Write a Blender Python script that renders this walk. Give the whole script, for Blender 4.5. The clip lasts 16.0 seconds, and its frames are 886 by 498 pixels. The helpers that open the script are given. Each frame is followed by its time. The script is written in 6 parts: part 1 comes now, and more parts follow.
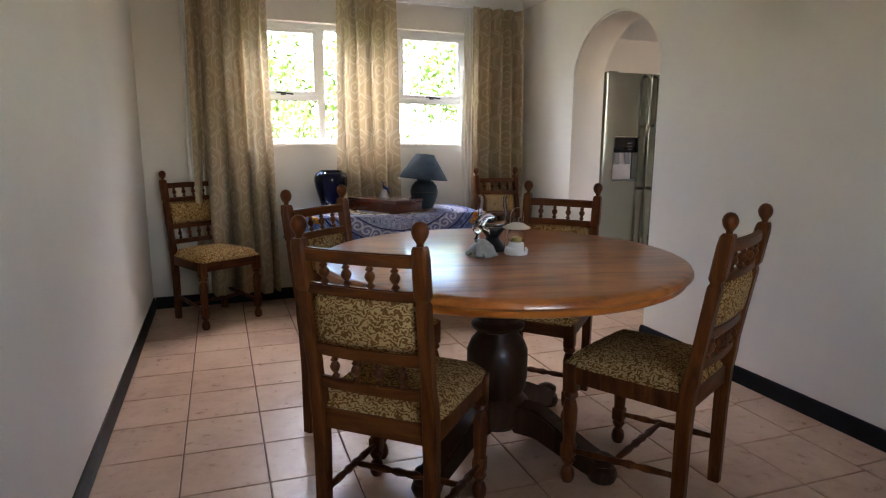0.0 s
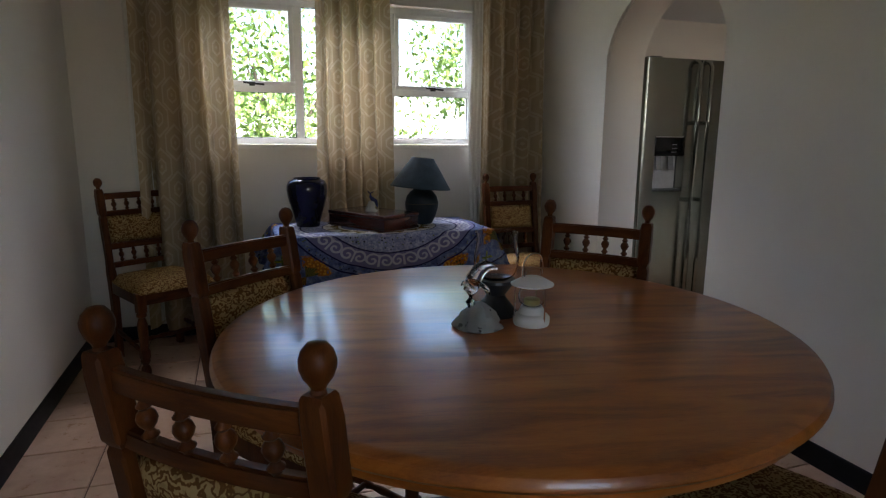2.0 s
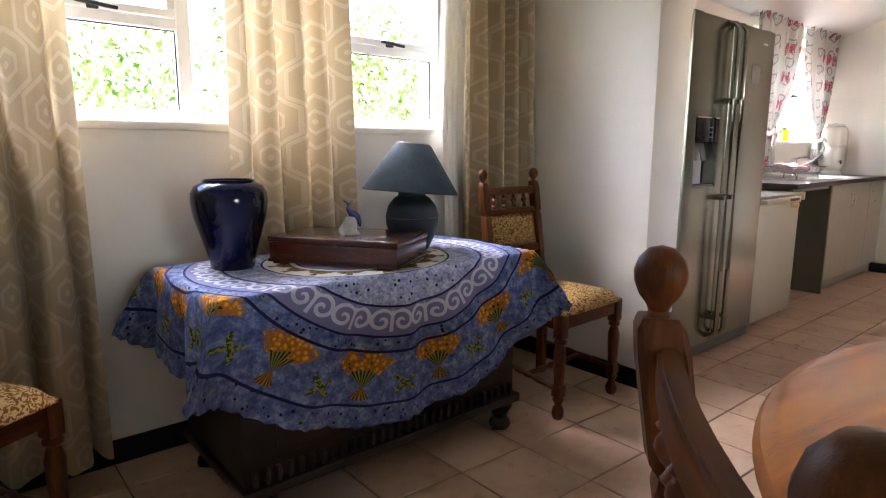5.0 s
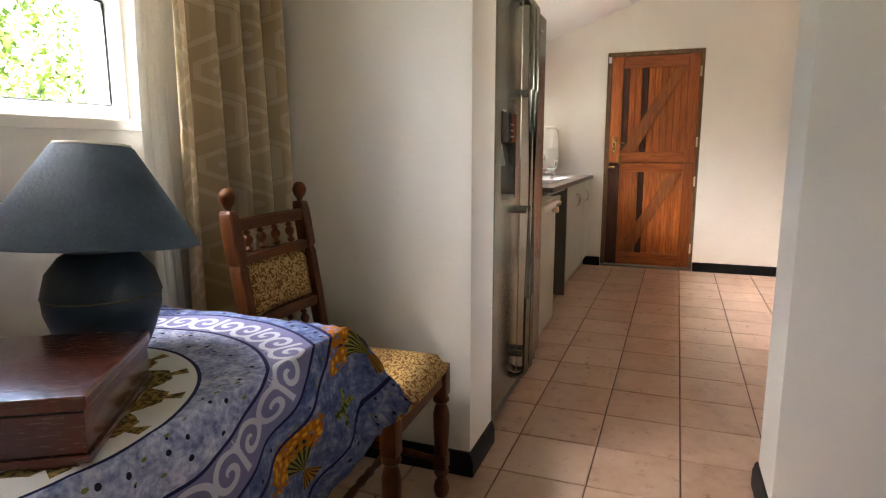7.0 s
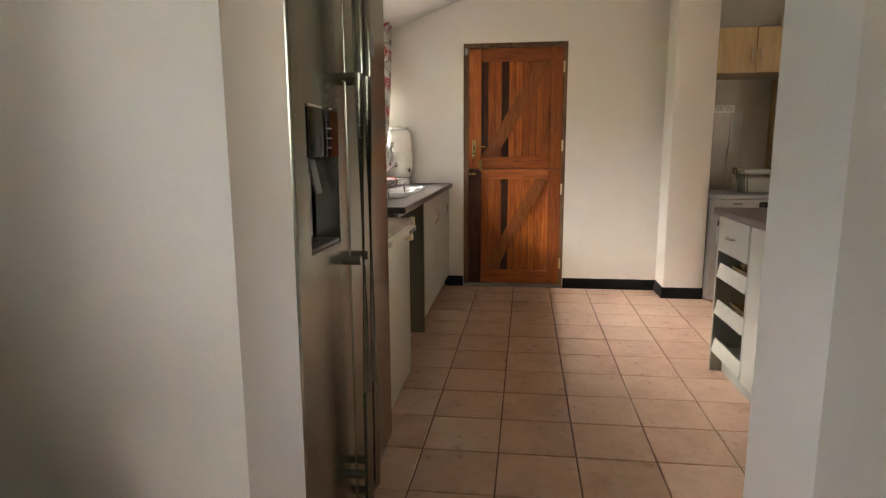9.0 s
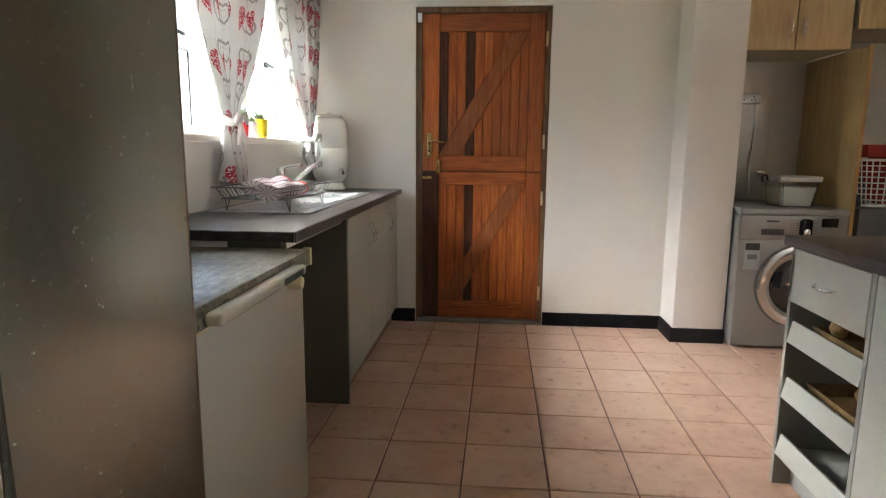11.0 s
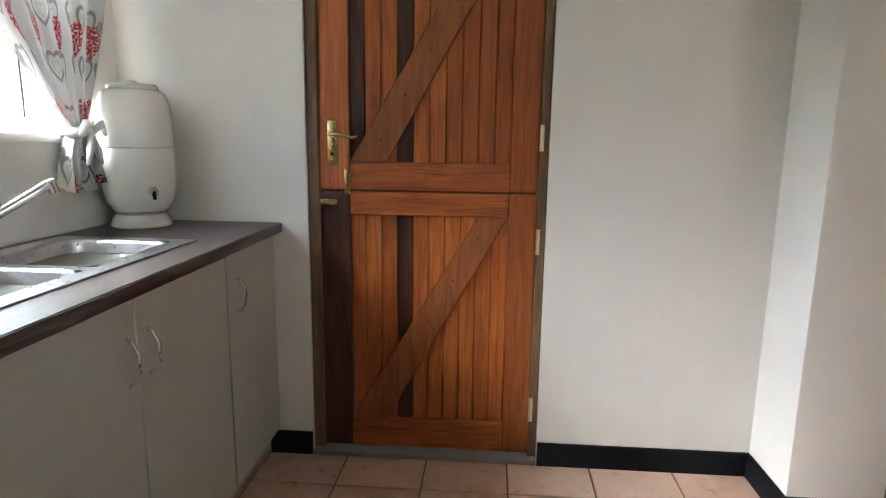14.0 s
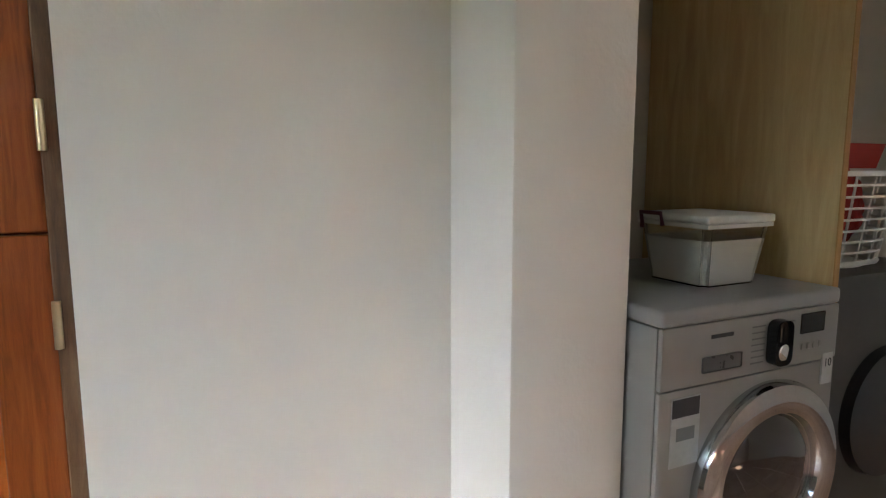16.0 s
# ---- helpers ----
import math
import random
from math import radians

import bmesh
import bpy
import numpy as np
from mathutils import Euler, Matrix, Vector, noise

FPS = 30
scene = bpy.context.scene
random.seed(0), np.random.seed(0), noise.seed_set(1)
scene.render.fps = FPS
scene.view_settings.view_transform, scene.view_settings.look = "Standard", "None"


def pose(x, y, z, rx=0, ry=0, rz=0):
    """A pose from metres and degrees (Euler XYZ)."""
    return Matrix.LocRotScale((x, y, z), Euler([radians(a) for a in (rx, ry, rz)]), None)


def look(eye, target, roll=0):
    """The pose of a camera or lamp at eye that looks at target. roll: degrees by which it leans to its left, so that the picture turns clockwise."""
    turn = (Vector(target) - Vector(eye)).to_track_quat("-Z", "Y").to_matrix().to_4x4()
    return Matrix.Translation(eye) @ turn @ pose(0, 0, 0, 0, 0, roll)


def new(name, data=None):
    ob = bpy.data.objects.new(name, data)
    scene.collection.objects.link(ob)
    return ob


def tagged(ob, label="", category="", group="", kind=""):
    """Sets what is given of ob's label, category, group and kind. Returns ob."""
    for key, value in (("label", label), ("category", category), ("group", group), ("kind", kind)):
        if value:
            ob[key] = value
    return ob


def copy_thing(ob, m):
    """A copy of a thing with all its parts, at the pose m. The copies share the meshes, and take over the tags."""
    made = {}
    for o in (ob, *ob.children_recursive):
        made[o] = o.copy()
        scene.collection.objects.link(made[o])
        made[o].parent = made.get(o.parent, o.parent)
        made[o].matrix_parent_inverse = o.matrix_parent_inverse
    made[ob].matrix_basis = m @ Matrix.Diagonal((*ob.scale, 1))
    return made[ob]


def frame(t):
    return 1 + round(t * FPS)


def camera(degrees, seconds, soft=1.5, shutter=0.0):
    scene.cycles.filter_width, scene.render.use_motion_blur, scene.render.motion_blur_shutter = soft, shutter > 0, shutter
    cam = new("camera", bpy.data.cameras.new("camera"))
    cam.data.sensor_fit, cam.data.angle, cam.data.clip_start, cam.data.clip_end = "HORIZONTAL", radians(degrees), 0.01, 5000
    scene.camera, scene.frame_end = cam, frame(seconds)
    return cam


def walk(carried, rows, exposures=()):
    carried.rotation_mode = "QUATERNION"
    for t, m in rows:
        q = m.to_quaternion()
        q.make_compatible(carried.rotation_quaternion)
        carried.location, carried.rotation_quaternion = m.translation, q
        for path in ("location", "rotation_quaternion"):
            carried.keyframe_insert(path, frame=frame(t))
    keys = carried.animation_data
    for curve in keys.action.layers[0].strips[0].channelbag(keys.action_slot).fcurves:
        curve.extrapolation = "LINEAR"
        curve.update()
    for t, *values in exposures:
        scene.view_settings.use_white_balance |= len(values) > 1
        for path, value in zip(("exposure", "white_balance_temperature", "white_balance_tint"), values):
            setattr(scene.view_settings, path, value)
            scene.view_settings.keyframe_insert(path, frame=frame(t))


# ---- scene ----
cam = camera(73.2, 16.0, soft=1.2)
PATH = [
    (0, (0.007, 0.015, 1.26), (0.694, 1.86, 0.904), 0.3),
    (0.5, (0.135, 0.147, 1.256), (0.804, 1.999, 0.903), -0.0),
    (1, (0.277, 0.335, 1.272), (0.928, 2.192, 0.913), -0.0),
    (1.5, (0.357, 0.538, 1.284), (0.999, 2.397, 0.919), 0.2),
    (2, (0.404, 0.774, 1.292), (1.033, 2.636, 0.922), 0.4),
    (2.5, (0.276, 1.046, 1.291), (0.953, 2.891, 0.924), 0.8),
    (3, (0.119, 1.314, 1.292), (0.918, 3.111, 0.931), 0.9),
    (3.2, (0.107, 1.403, 1.276), (0.919, 3.194, 0.912), 0.8),
    (4.3, (-0.07, 2.08, 1.205), (1.00, 3.72, 0.855), 0.4),
    (4.95, (0.03, 2.49, 1.15), (1.28, 4.02, 0.815), 0.2),
    (5.5, (0.185, 2.829, 1.114), (1.631, 4.171, 0.786), 0.1),
    (6, (0.292, 3.088, 1.113), (1.91, 4.217, 0.785), 0.3),
    (6.5, (0.465, 3.274, 1.108), (2.214, 4.187, 0.778), 0.0),
    (7, (0.655, 3.411, 1.15), (2.5, 4.108, 0.823), -0.1),
    (7.5, (0.837, 3.524, 1.172), (2.736, 4.061, 0.847), -0.3),
    (8, (1.025, 3.581, 1.201), (2.958, 3.981, 0.873), -0.0),
    (8.5, (1.306, 3.547, 1.219), (3.254, 3.863, 0.89), -0.5),
    (9, (1.596, 3.544, 1.2), (3.552, 3.795, 0.868), -0.3),
    (9.5, (1.916, 3.573, 1.201), (3.878, 3.76, 0.862), -0.0),
    (12, (3.397, 3.467, 1.134), (5.364, 3.628, 0.812), 0.6),
    (12.5, (3.727, 3.46, 1.145), (5.692, 3.632, 0.818), 0.7),
    (13, (4.045, 3.469, 1.186), (6.009, 3.636, 0.849), 0.7),
    (13.5, (4.367, 3.434, 1.179), (6.332, 3.581, 0.838), 0.7),
    (14, (4.64, 3.381, 1.214), (6.602, 3.52, 0.85), 0.8),
    (14.5, (4.898, 3.328, 1.219), (6.865, 3.389, 0.864), 0.8),
    (15, (5.114, 3.191, 1.167), (7.083, 3.049, 0.847), 0.9),
    (15.5, (5.29, 3.123, 1.117), (7.204, 2.593, 0.874), 0.1),
    (16, (5.477, 3.009, 1.139), (7.269, 2.16, 0.877), -0.1),
]
EXPOSURES = ((0.0, 3.85, 6750.0, 19.0), (0.7, 3.35, 6550.0, 17.0), (1.5, 2.7, 6400.0, 16.0), (2.5, 2.6, 6400.0, 18.0), (3.0, 2.75, 6400.0, 19.0), (5.5, 4.25, 6800.0, 20.0), (7.0, 3.95, 7400.0, 18.0), (9.5, 3.4, 7600.0, 15.0), (12.0, 3.4, 6050.0, 8.0), (14.5, 3.5, 6050.0, 8.0), (15.5, 3.45, 6200.0, 10.0), (16.0, 3.35, 6100.0, 9.0))
walk(cam, [(t, look(eye, target, roll)) for t, eye, target, roll in PATH], EXPOSURES)

# ---- world, sun and large lights ----
world = bpy.data.worlds.new("sky")
scene.world = world
world.use_nodes = True
_nt = world.node_tree
_sky = _nt.nodes.new("ShaderNodeTexSky")
_sky.sky_type = "NISHITA"
_sky.sun_disc = False
_sky.sun_elevation, _sky.sun_rotation = radians(61), radians(171)
_nt.nodes["Background"].inputs["Strength"].default_value = 0.15
_nt.links.new(_sky.outputs[0], _nt.nodes["Background"].inputs["Color"])
sun_data = bpy.data.lights.new("sun", "SUN")
sun_data.energy, sun_data.angle, sun_data.color = 5.0, radians(0.5), (1.0, 0.95, 0.86)
sun = new("sun", sun_data)
sun.matrix_world = look((2.0, -5.0, 12.0), (3.0, 1.5, 0.0))


def window_light(name, x, y, z, w, h, rx, rz, power, colour, spread=180):
    data = bpy.data.lights.new(name, "AREA")
    data.shape, data.size, data.size_y, data.energy, data.color = "RECTANGLE", w, h, power, colour
    data.spread = radians(spread)
    ob = new(name, data)
    ob.matrix_world = pose(x, y, z, rx, 0, rz)
    return ob


DAY = (0.93, 0.97, 1.0)
window_light("dining_window_light", 1.10, 5.75, 2.95, 2.0, 1.0, -45, 0, 22, DAY)
window_light("kitchen_window_light", 6.3, 6.2, 3.15, 3.6, 2.2, -48, 0, 88, DAY, 125)
window_light("garden_window_light", 0.75, -1.0, 1.5, 0.9, 1.1, 90, 0, 0.15, (0.97, 1.0, 0.80))
window_light("scullery_window_light", 3.35, 0.40, 1.75, 0.95, 0.85, 90, 0, 0.6, (1.0, 0.96, 0.88))

# ---- node helpers ----


class Val:
    """A number inside a node tree, with arithmetic."""

    def __init__(self, nt, sock):
        self.nt, self.sock = nt, sock

    def op(self, kind, *others):
        n = self.nt.nodes.new("ShaderNodeMath")
        n.operation = kind
        for i, o in enumerate((self, *others)):
            if isinstance(o, Val):
                self.nt.links.new(o.sock, n.inputs[i])
            else:
                n.inputs[i].default_value = o
        return Val(self.nt, n.outputs[0])

    def __add__(self, o): return self.op("ADD", o)
    def __sub__(self, o): return self.op("SUBTRACT", o)
    def __mul__(self, o): return self.op("MULTIPLY", o)
    def __truediv__(self, o): return self.op("DIVIDE", o)
    def abs(self): return self.op("ABSOLUTE")
    def lt(self, o): return self.op("LESS_THAN", o)
    def gt(self, o): return self.op("GREATER_THAN", o)
    def max(self, o): return self.op("MAXIMUM", o)
    def min(self, o): return self.op("MINIMUM", o)
    def fract(self): return self.op("FRACT")
    def floor(self): return self.op("FLOOR")
    def sqrt(self): return self.op("SQRT")
    def sin(self): return self.op("SINE")
    def atan2(self, o): return self.op("ARCTAN2", o)
    def between(self, a, b): return self.gt(a) * self.lt(b)
    def clamp(self): return self.max(0.0).min(1.0)
    def smooth(self, a, b):
        n = self.nt.nodes.new("ShaderNodeMapRange")
        n.interpolation_type = "SMOOTHSTEP"
        self.nt.links.new(self.sock, n.inputs[0])
        n.inputs[1].default_value, n.inputs[2].default_value = a, b
        return Val(self.nt, n.outputs[0])


def material(name, rough=0.5, metal=0.0, spec=0.5):
    m = bpy.data.materials.new(name)
    m.use_nodes = True
    nt = m.node_tree
    b = nt.nodes["Principled BSDF"]
    b.inputs["Roughness"].default_value, b.inputs["Metallic"].default_value = rough, metal
    b.inputs["Specular IOR Level"].default_value = spec
    return m, nt, b


def coords(nt, kind="Object", scale=(1, 1, 1), shift=0.0):
    """Object or UV coordinates, stretched; shift moves them by the object's own random number."""
    c = nt.nodes.new("ShaderNodeTexCoord")
    mp = nt.nodes.new("ShaderNodeMapping")
    mp.inputs["Scale"].default_value = scale
    nt.links.new(c.outputs[kind], mp.inputs["Vector"])
    if shift:
        r = nt.nodes.new("ShaderNodeObjectInfo")
        nt.links.new((Val(nt, r.outputs["Random"]) * shift).sock, mp.inputs["Location"])
    return mp.outputs[0]


def grain(nt, vec, scale, detail=3.0, rough=0.55):
    n = nt.nodes.new("ShaderNodeTexNoise")
    n.inputs["Scale"].default_value, n.inputs["Detail"].default_value, n.inputs["Roughness"].default_value = scale, detail, rough
    nt.links.new(vec, n.inputs["Vector"])
    return Val(nt, n.outputs["Fac"])


def cells(nt, vec, scale, feature="F1", out="Distance"):
    n = nt.nodes.new("ShaderNodeTexVoronoi")
    n.feature = feature
    n.inputs["Scale"].default_value = scale
    nt.links.new(vec, n.inputs["Vector"])
    return n.outputs[out]


def ramp(nt, fac, *stops):
    n = nt.nodes.new("ShaderNodeValToRGB")
    nt.links.new(fac.sock, n.inputs[0])
    el = n.color_ramp.elements
    while len(el) < len(stops):
        el.new(0.5)
    for e, (p, c) in zip(el, stops):
        e.position, e.color = p, (*c, 1)
    return n.outputs[0]


def blend(nt, fac, a, b, mode="MIX"):
    n = nt.nodes.new("ShaderNodeMix")
    n.data_type, n.blend_type = "RGBA", mode
    for s, v in ((n.inputs[0], fac), (n.inputs[6], a), (n.inputs[7], b)):
        if isinstance(v, Val):
            nt.links.new(v.sock, s)
        elif isinstance(v, (tuple, list)):
            s.default_value = (*v, 1)
        elif isinstance(v, (int, float)):
            s.default_value = v
        else:
            nt.links.new(v, s)
    return n.outputs[2]


def relief(nt, b, height, depth, strength=1.0):
    n = nt.nodes.new("ShaderNodeBump")
    n.inputs["Distance"].default_value, n.inputs["Strength"].default_value = depth, strength
    nt.links.new(height.sock, n.inputs["Height"])
    nt.links.new(n.outputs[0], b.inputs["Normal"])


def xyz(nt, vec):
    s = nt.nodes.new("ShaderNodeSeparateXYZ")
    nt.links.new(vec, s.inputs[0])
    return [Val(nt, o) for o in s.outputs]


def own(nt):
    return Val(nt, nt.nodes.new("ShaderNodeObjectInfo").outputs["Random"])


# ---- materials ----


def paint(name, base, dirt, rough=0.6, bump=0.0012, scale=60):
    m, nt, b = material(name, rough, spec=0.35)
    v = coords(nt)
    big, fine = grain(nt, v, 1.7, 4), grain(nt, v, scale, 3)
    col = blend(nt, (big.smooth(0.42, 0.78) * 0.35), base, dirt)
    nt.links.new(blend(nt, fine * 0.08, col, dirt), b.inputs["Base Color"])
    nt.links.new((fine * 0.2 + (rough - 0.1)).sock, b.inputs["Roughness"])
    relief(nt, b, fine + big * 0.6, bump, 0.5)
    return m


def plain(name, base, rough=0.5, metal=0.0, vary=0.15, scale=40, bump=0.0, spec=0.5, coat=0.0):
    m, nt, b = material(name, rough, metal, spec)
    v = coords(nt, shift=7.0)
    n1, n2 = grain(nt, v, scale * 0.12, 4), grain(nt, v, scale, 3)
    f = n1 * 0.6 + n2 * 0.4
    dark, light = tuple(c * (1 - vary) for c in base), tuple(min(1, c * (1 + vary)) for c in base)
    nt.links.new(ramp(nt, f, (0.3, dark), (0.7, light)), b.inputs["Base Color"])
    nt.links.new((n2 * 0.16 + (rough - 0.08)).max(0.02).sock, b.inputs["Roughness"])
    b.inputs["Coat Weight"].default_value = coat
    if bump:
        relief(nt, b, n2, bump)
    return m


def wood(name, dark, mid, light, rough=0.4, along="X", ring=18, coat=0.0, tint=0.0, spec=0.5, stretch=9.0):
    m, nt, b = material(name, rough, spec=spec)
    sc = {"X": (1, stretch, stretch), "Y": (stretch, 1, stretch), "Z": (stretch, stretch, 1)}[along]
    v = coords(nt, scale=sc, shift=11.0)
    warp = grain(nt, v, 1.1, 3)
    n = nt.nodes.new("ShaderNodeTexNoise")
    n.inputs["Scale"].default_value, n.inputs["Detail"].default_value, n.inputs["Distortion"].default_value = ring * 0.2, 6, 1.2
    nt.links.new(v, n.inputs["Vector"])
    rings = Val(nt, n.outputs["Fac"])
    pores = grain(nt, v, ring * 3.2, 4, 0.7)
    f = rings * 0.62 + pores * 0.22 + warp * 0.16
    col = ramp(nt, f, (0.30, dark), (0.5, mid), (0.68, light))
    if tint:
        r = own(nt)
        col = blend(nt, r.smooth(0.0, 1.0) * tint, col, dark)
    nt.links.new(col, b.inputs["Base Color"])
    nt.links.new((pores * 0.25 + (rough - 0.1)).sock, b.inputs["Roughness"])
    b.inputs["Coat Weight"].default_value, b.inputs["Coat Roughness"].default_value = coat, 0.14
    relief(nt, b, pores + rings * 0.5, 0.0006, 0.5)
    return m


def metal(name, base, rough=0.25, brushed=False):
    m, nt, b = material(name, rough, 1.0)
    v = coords(nt, scale=(1, 1, 60) if brushed else (1, 1, 1))
    n = grain(nt, v, 30 if brushed else 90, 3)
    nt.links.new(ramp(nt, n, (0.2, tuple(c * 0.9 for c in base)), (0.8, base)), b.inputs["Base Color"])
    nt.links.new((n * 0.12 + (rough - 0.05)).max(0.03).sock, b.inputs["Roughness"])
    return m


def glass(name, rough=0.0, tint=(1, 1, 1), ior=1.45):
    m, nt, b = material(name, rough)
    b.inputs["Base Color"].default_value = (*tint, 1)
    b.inputs["Transmission Weight"].default_value, b.inputs["IOR"].default_value = 1.0, ior
    return m


WALL = paint("wall_paint", (0.78, 0.74, 0.675), (0.69, 0.64, 0.575), bump=0.002, scale=75)
CEIL = paint("ceiling_paint", (0.84, 0.83, 0.81), (0.76, 0.75, 0.72), bump=0.0006)
BLACK_TRIM = plain("black_gloss_trim", (0.009, 0.009, 0.011), 0.42, vary=0.4, spec=0.2)
GROUT = plain("grout", (0.16, 0.095, 0.07), 0.9, vary=0.35, scale=120)
UPVC = plain("white_window_frame", (0.82, 0.83, 0.84), 0.35, vary=0.04)
PANE = glass("window_pane", 0.0, (0.97, 1.0, 0.99), 1.05)
BLACK = plain("black_plastic", (0.015, 0.015, 0.017), 0.35, vary=0.3)
CHAIR_WOOD = wood("dark_stained_oak", (0.030, 0.007, 0.0016), (0.095, 0.026, 0.005), (0.18, 0.055, 0.011), 0.40, "Z", 16, coat=0.0, stretch=7, spec=0.25)
CHAIR_RAIL = wood("dark_stained_oak_rail", (0.030, 0.007, 0.0016), (0.095, 0.026, 0.005), (0.18, 0.055, 0.011), 0.40, "X", 16, coat=0.0, stretch=7, spec=0.25)
TABLE_WOOD = wood("table_oak", (0.17, 0.042, 0.006), (0.48, 0.142, 0.021), (0.62, 0.22, 0.042), 0.30, "X", 13, coat=0.6, stretch=6, spec=0.45)
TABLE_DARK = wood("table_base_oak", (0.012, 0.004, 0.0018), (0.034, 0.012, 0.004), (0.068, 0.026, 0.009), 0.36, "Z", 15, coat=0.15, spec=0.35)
KIST_WOOD = wood("black_stained_wood", (0.006, 0.004, 0.003), (0.018, 0.011, 0.008), (0.04, 0.024, 0.016), 0.35, "X", 15, coat=0.2)
BOX_WOOD = wood("mahogany", (0.052, 0.011, 0.006), (0.082, 0.017, 0.009), (0.105, 0.023, 0.011), 0.22, "X", 12, coat=0.6)
DOOR_WOOD = wood("varnished_meranti", (0.15, 0.032, 0.006), (0.43, 0.105, 0.018), (0.58, 0.18, 0.038), 0.36, "Z", 22, coat=0.3, tint=0.5, stretch=14)
DOOR_RAIL = wood("varnished_meranti_rail", (0.12, 0.027, 0.006), (0.35, 0.083, 0.016), (0.50, 0.155, 0.036), 0.36, "Y", 22, coat=0.3, tint=0.4, stretch=14)
DOOR_DARK = wood("dark_meranti", (0.014, 0.004, 0.003), (0.05, 0.013, 0.006), (0.11, 0.03, 0.011), 0.36, "Z", 22, coat=0.3, stretch=14)
STEEL = metal("steel_fridge", (0.31, 0.32, 0.275), 0.24)
CHROME = metal("chrome", (0.85, 0.86, 0.88), 0.07)
BRASS = metal("brass", (0.78, 0.55, 0.22), 0.25)
SINK = metal("stainless_sink", (0.55, 0.555, 0.565), 0.28)
SILVER = plain("silver_enamel", (0.27, 0.265, 0.25), 0.33, 0.4, vary=0.04)
UNIT = plain("grey_green_laminate", (0.43, 0.425, 0.365), 0.42, vary=0.04, scale=90)
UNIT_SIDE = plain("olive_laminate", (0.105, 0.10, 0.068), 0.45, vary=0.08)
KICK = plain("grey_kickboard", (0.30, 0.30, 0.26), 0.4, vary=0.08)
COUNTER = wood("dark_wood_laminate", (0.018, 0.014, 0.012), (0.046, 0.036, 0.032), (0.10, 0.083, 0.075), 0.28, "X", 20, stretch=16)
MAPLE = wood("maple_laminate", (0.40, 0.27, 0.11), (0.50, 0.35, 0.155), (0.58, 0.43, 0.21), 0.4, "Z", 14)
ENAMEL = plain("cream_enamel", (0.50, 0.475, 0.385), 0.32, vary=0.04)
CREAM_PLASTIC = plain("yellowed_plastic", (0.58, 0.49, 0.29), 0.45, vary=0.1)
CERAMIC = plain("cream_ceramic", (0.78, 0.765, 0.70), 0.14, vary=0.03, coat=0.5)
NAVY = plain("navy_glaze", (0.005, 0.007, 0.032), 0.1, vary=0.25, coat=0.15, spec=0.4)
LAMP_BASE = plain("dark_teal_leather", (0.010, 0.022, 0.036), 0.5, vary=0.4, scale=160, bump=0.001)
SHADE = plain("slate_blue_shade", (0.040, 0.066, 0.098), 0.8, vary=0.42, scale=130, bump=0.0012)
WHITE_PLASTIC = plain("white_plastic", (0.78, 0.77, 0.74), 0.4, vary=0.05)
RED_PLASTIC = plain("red_plastic", (0.35, 0.02, 0.012), 0.4, vary=0.15)
CONCRETE = plain("grey_threshold", (0.24, 0.22, 0.20), 0.8, vary=0.25, bump=0.001)


def tile_material():
    m, nt, b = material("terracotta_tile", 0.33)
    v = coords(nt, shift=23.0)
    a, c, f = grain(nt, v, 5.0, 4), grain(nt, v, 22, 4), grain(nt, v, 130, 2)
    r = own(nt)
    col = ramp(nt, a * 0.55 + c * 0.3 + r * 0.15, (0.32, (0.47, 0.285, 0.195)), (0.5, (0.60, 0.39, 0.28)), (0.70, (0.68, 0.485, 0.365)))
    col = blend(nt, c.smooth(0.60, 0.80) * 0.25, col, (0.25, 0.13, 0.09))
    nt.links.new(col, b.inputs["Base Color"])
    nt.links.new((c * 0.20 + f * 0.08 + 0.17).sock, b.inputs["Roughness"])
    relief(nt, b, a + f * 0.25, 0.0016, 0.55)
    return m


TILE = tile_material()


def tapestry_material():
    """Cream woven fabric with brown scrolls and leaves."""
    m, nt, b = material("tapestry", 0.9, spec=0.15)
    v = coords(nt, shift=3.0)
    w = nt.nodes.new("ShaderNodeTexWave")
    w.wave_type = "RINGS"
    w.inputs["Scale"].default_value, w.inputs["Distortion"].default_value, w.inputs["Detail"].default_value = 20, 16, 2.5
    w.inputs["Detail Scale"].default_value = 2.2
    nt.links.new(v, w.inputs["Vector"])
    scroll = Val(nt, w.outputs["Fac"])
    blot, weave = grain(nt, v, 60, 3), grain(nt, v, 420, 1)
    col = ramp(nt, scroll * 0.55 + blot * 0.45, (0.36, (0.17, 0.075, 0.02)), (0.47, (0.33, 0.175, 0.05)), (0.57, (0.48, 0.32, 0.14)))
    col = blend(nt, blot.smooth(0.60, 0.68) * 0.25, col, (0.075, 0.04, 0.018))
    nt.links.new(col, b.inputs["Base Color"])
    relief(nt, b, weave + scroll * 0.5, 0.0012, 0.7)
    return m


TAPESTRY = tapestry_material()

# ---- mesh helpers ----


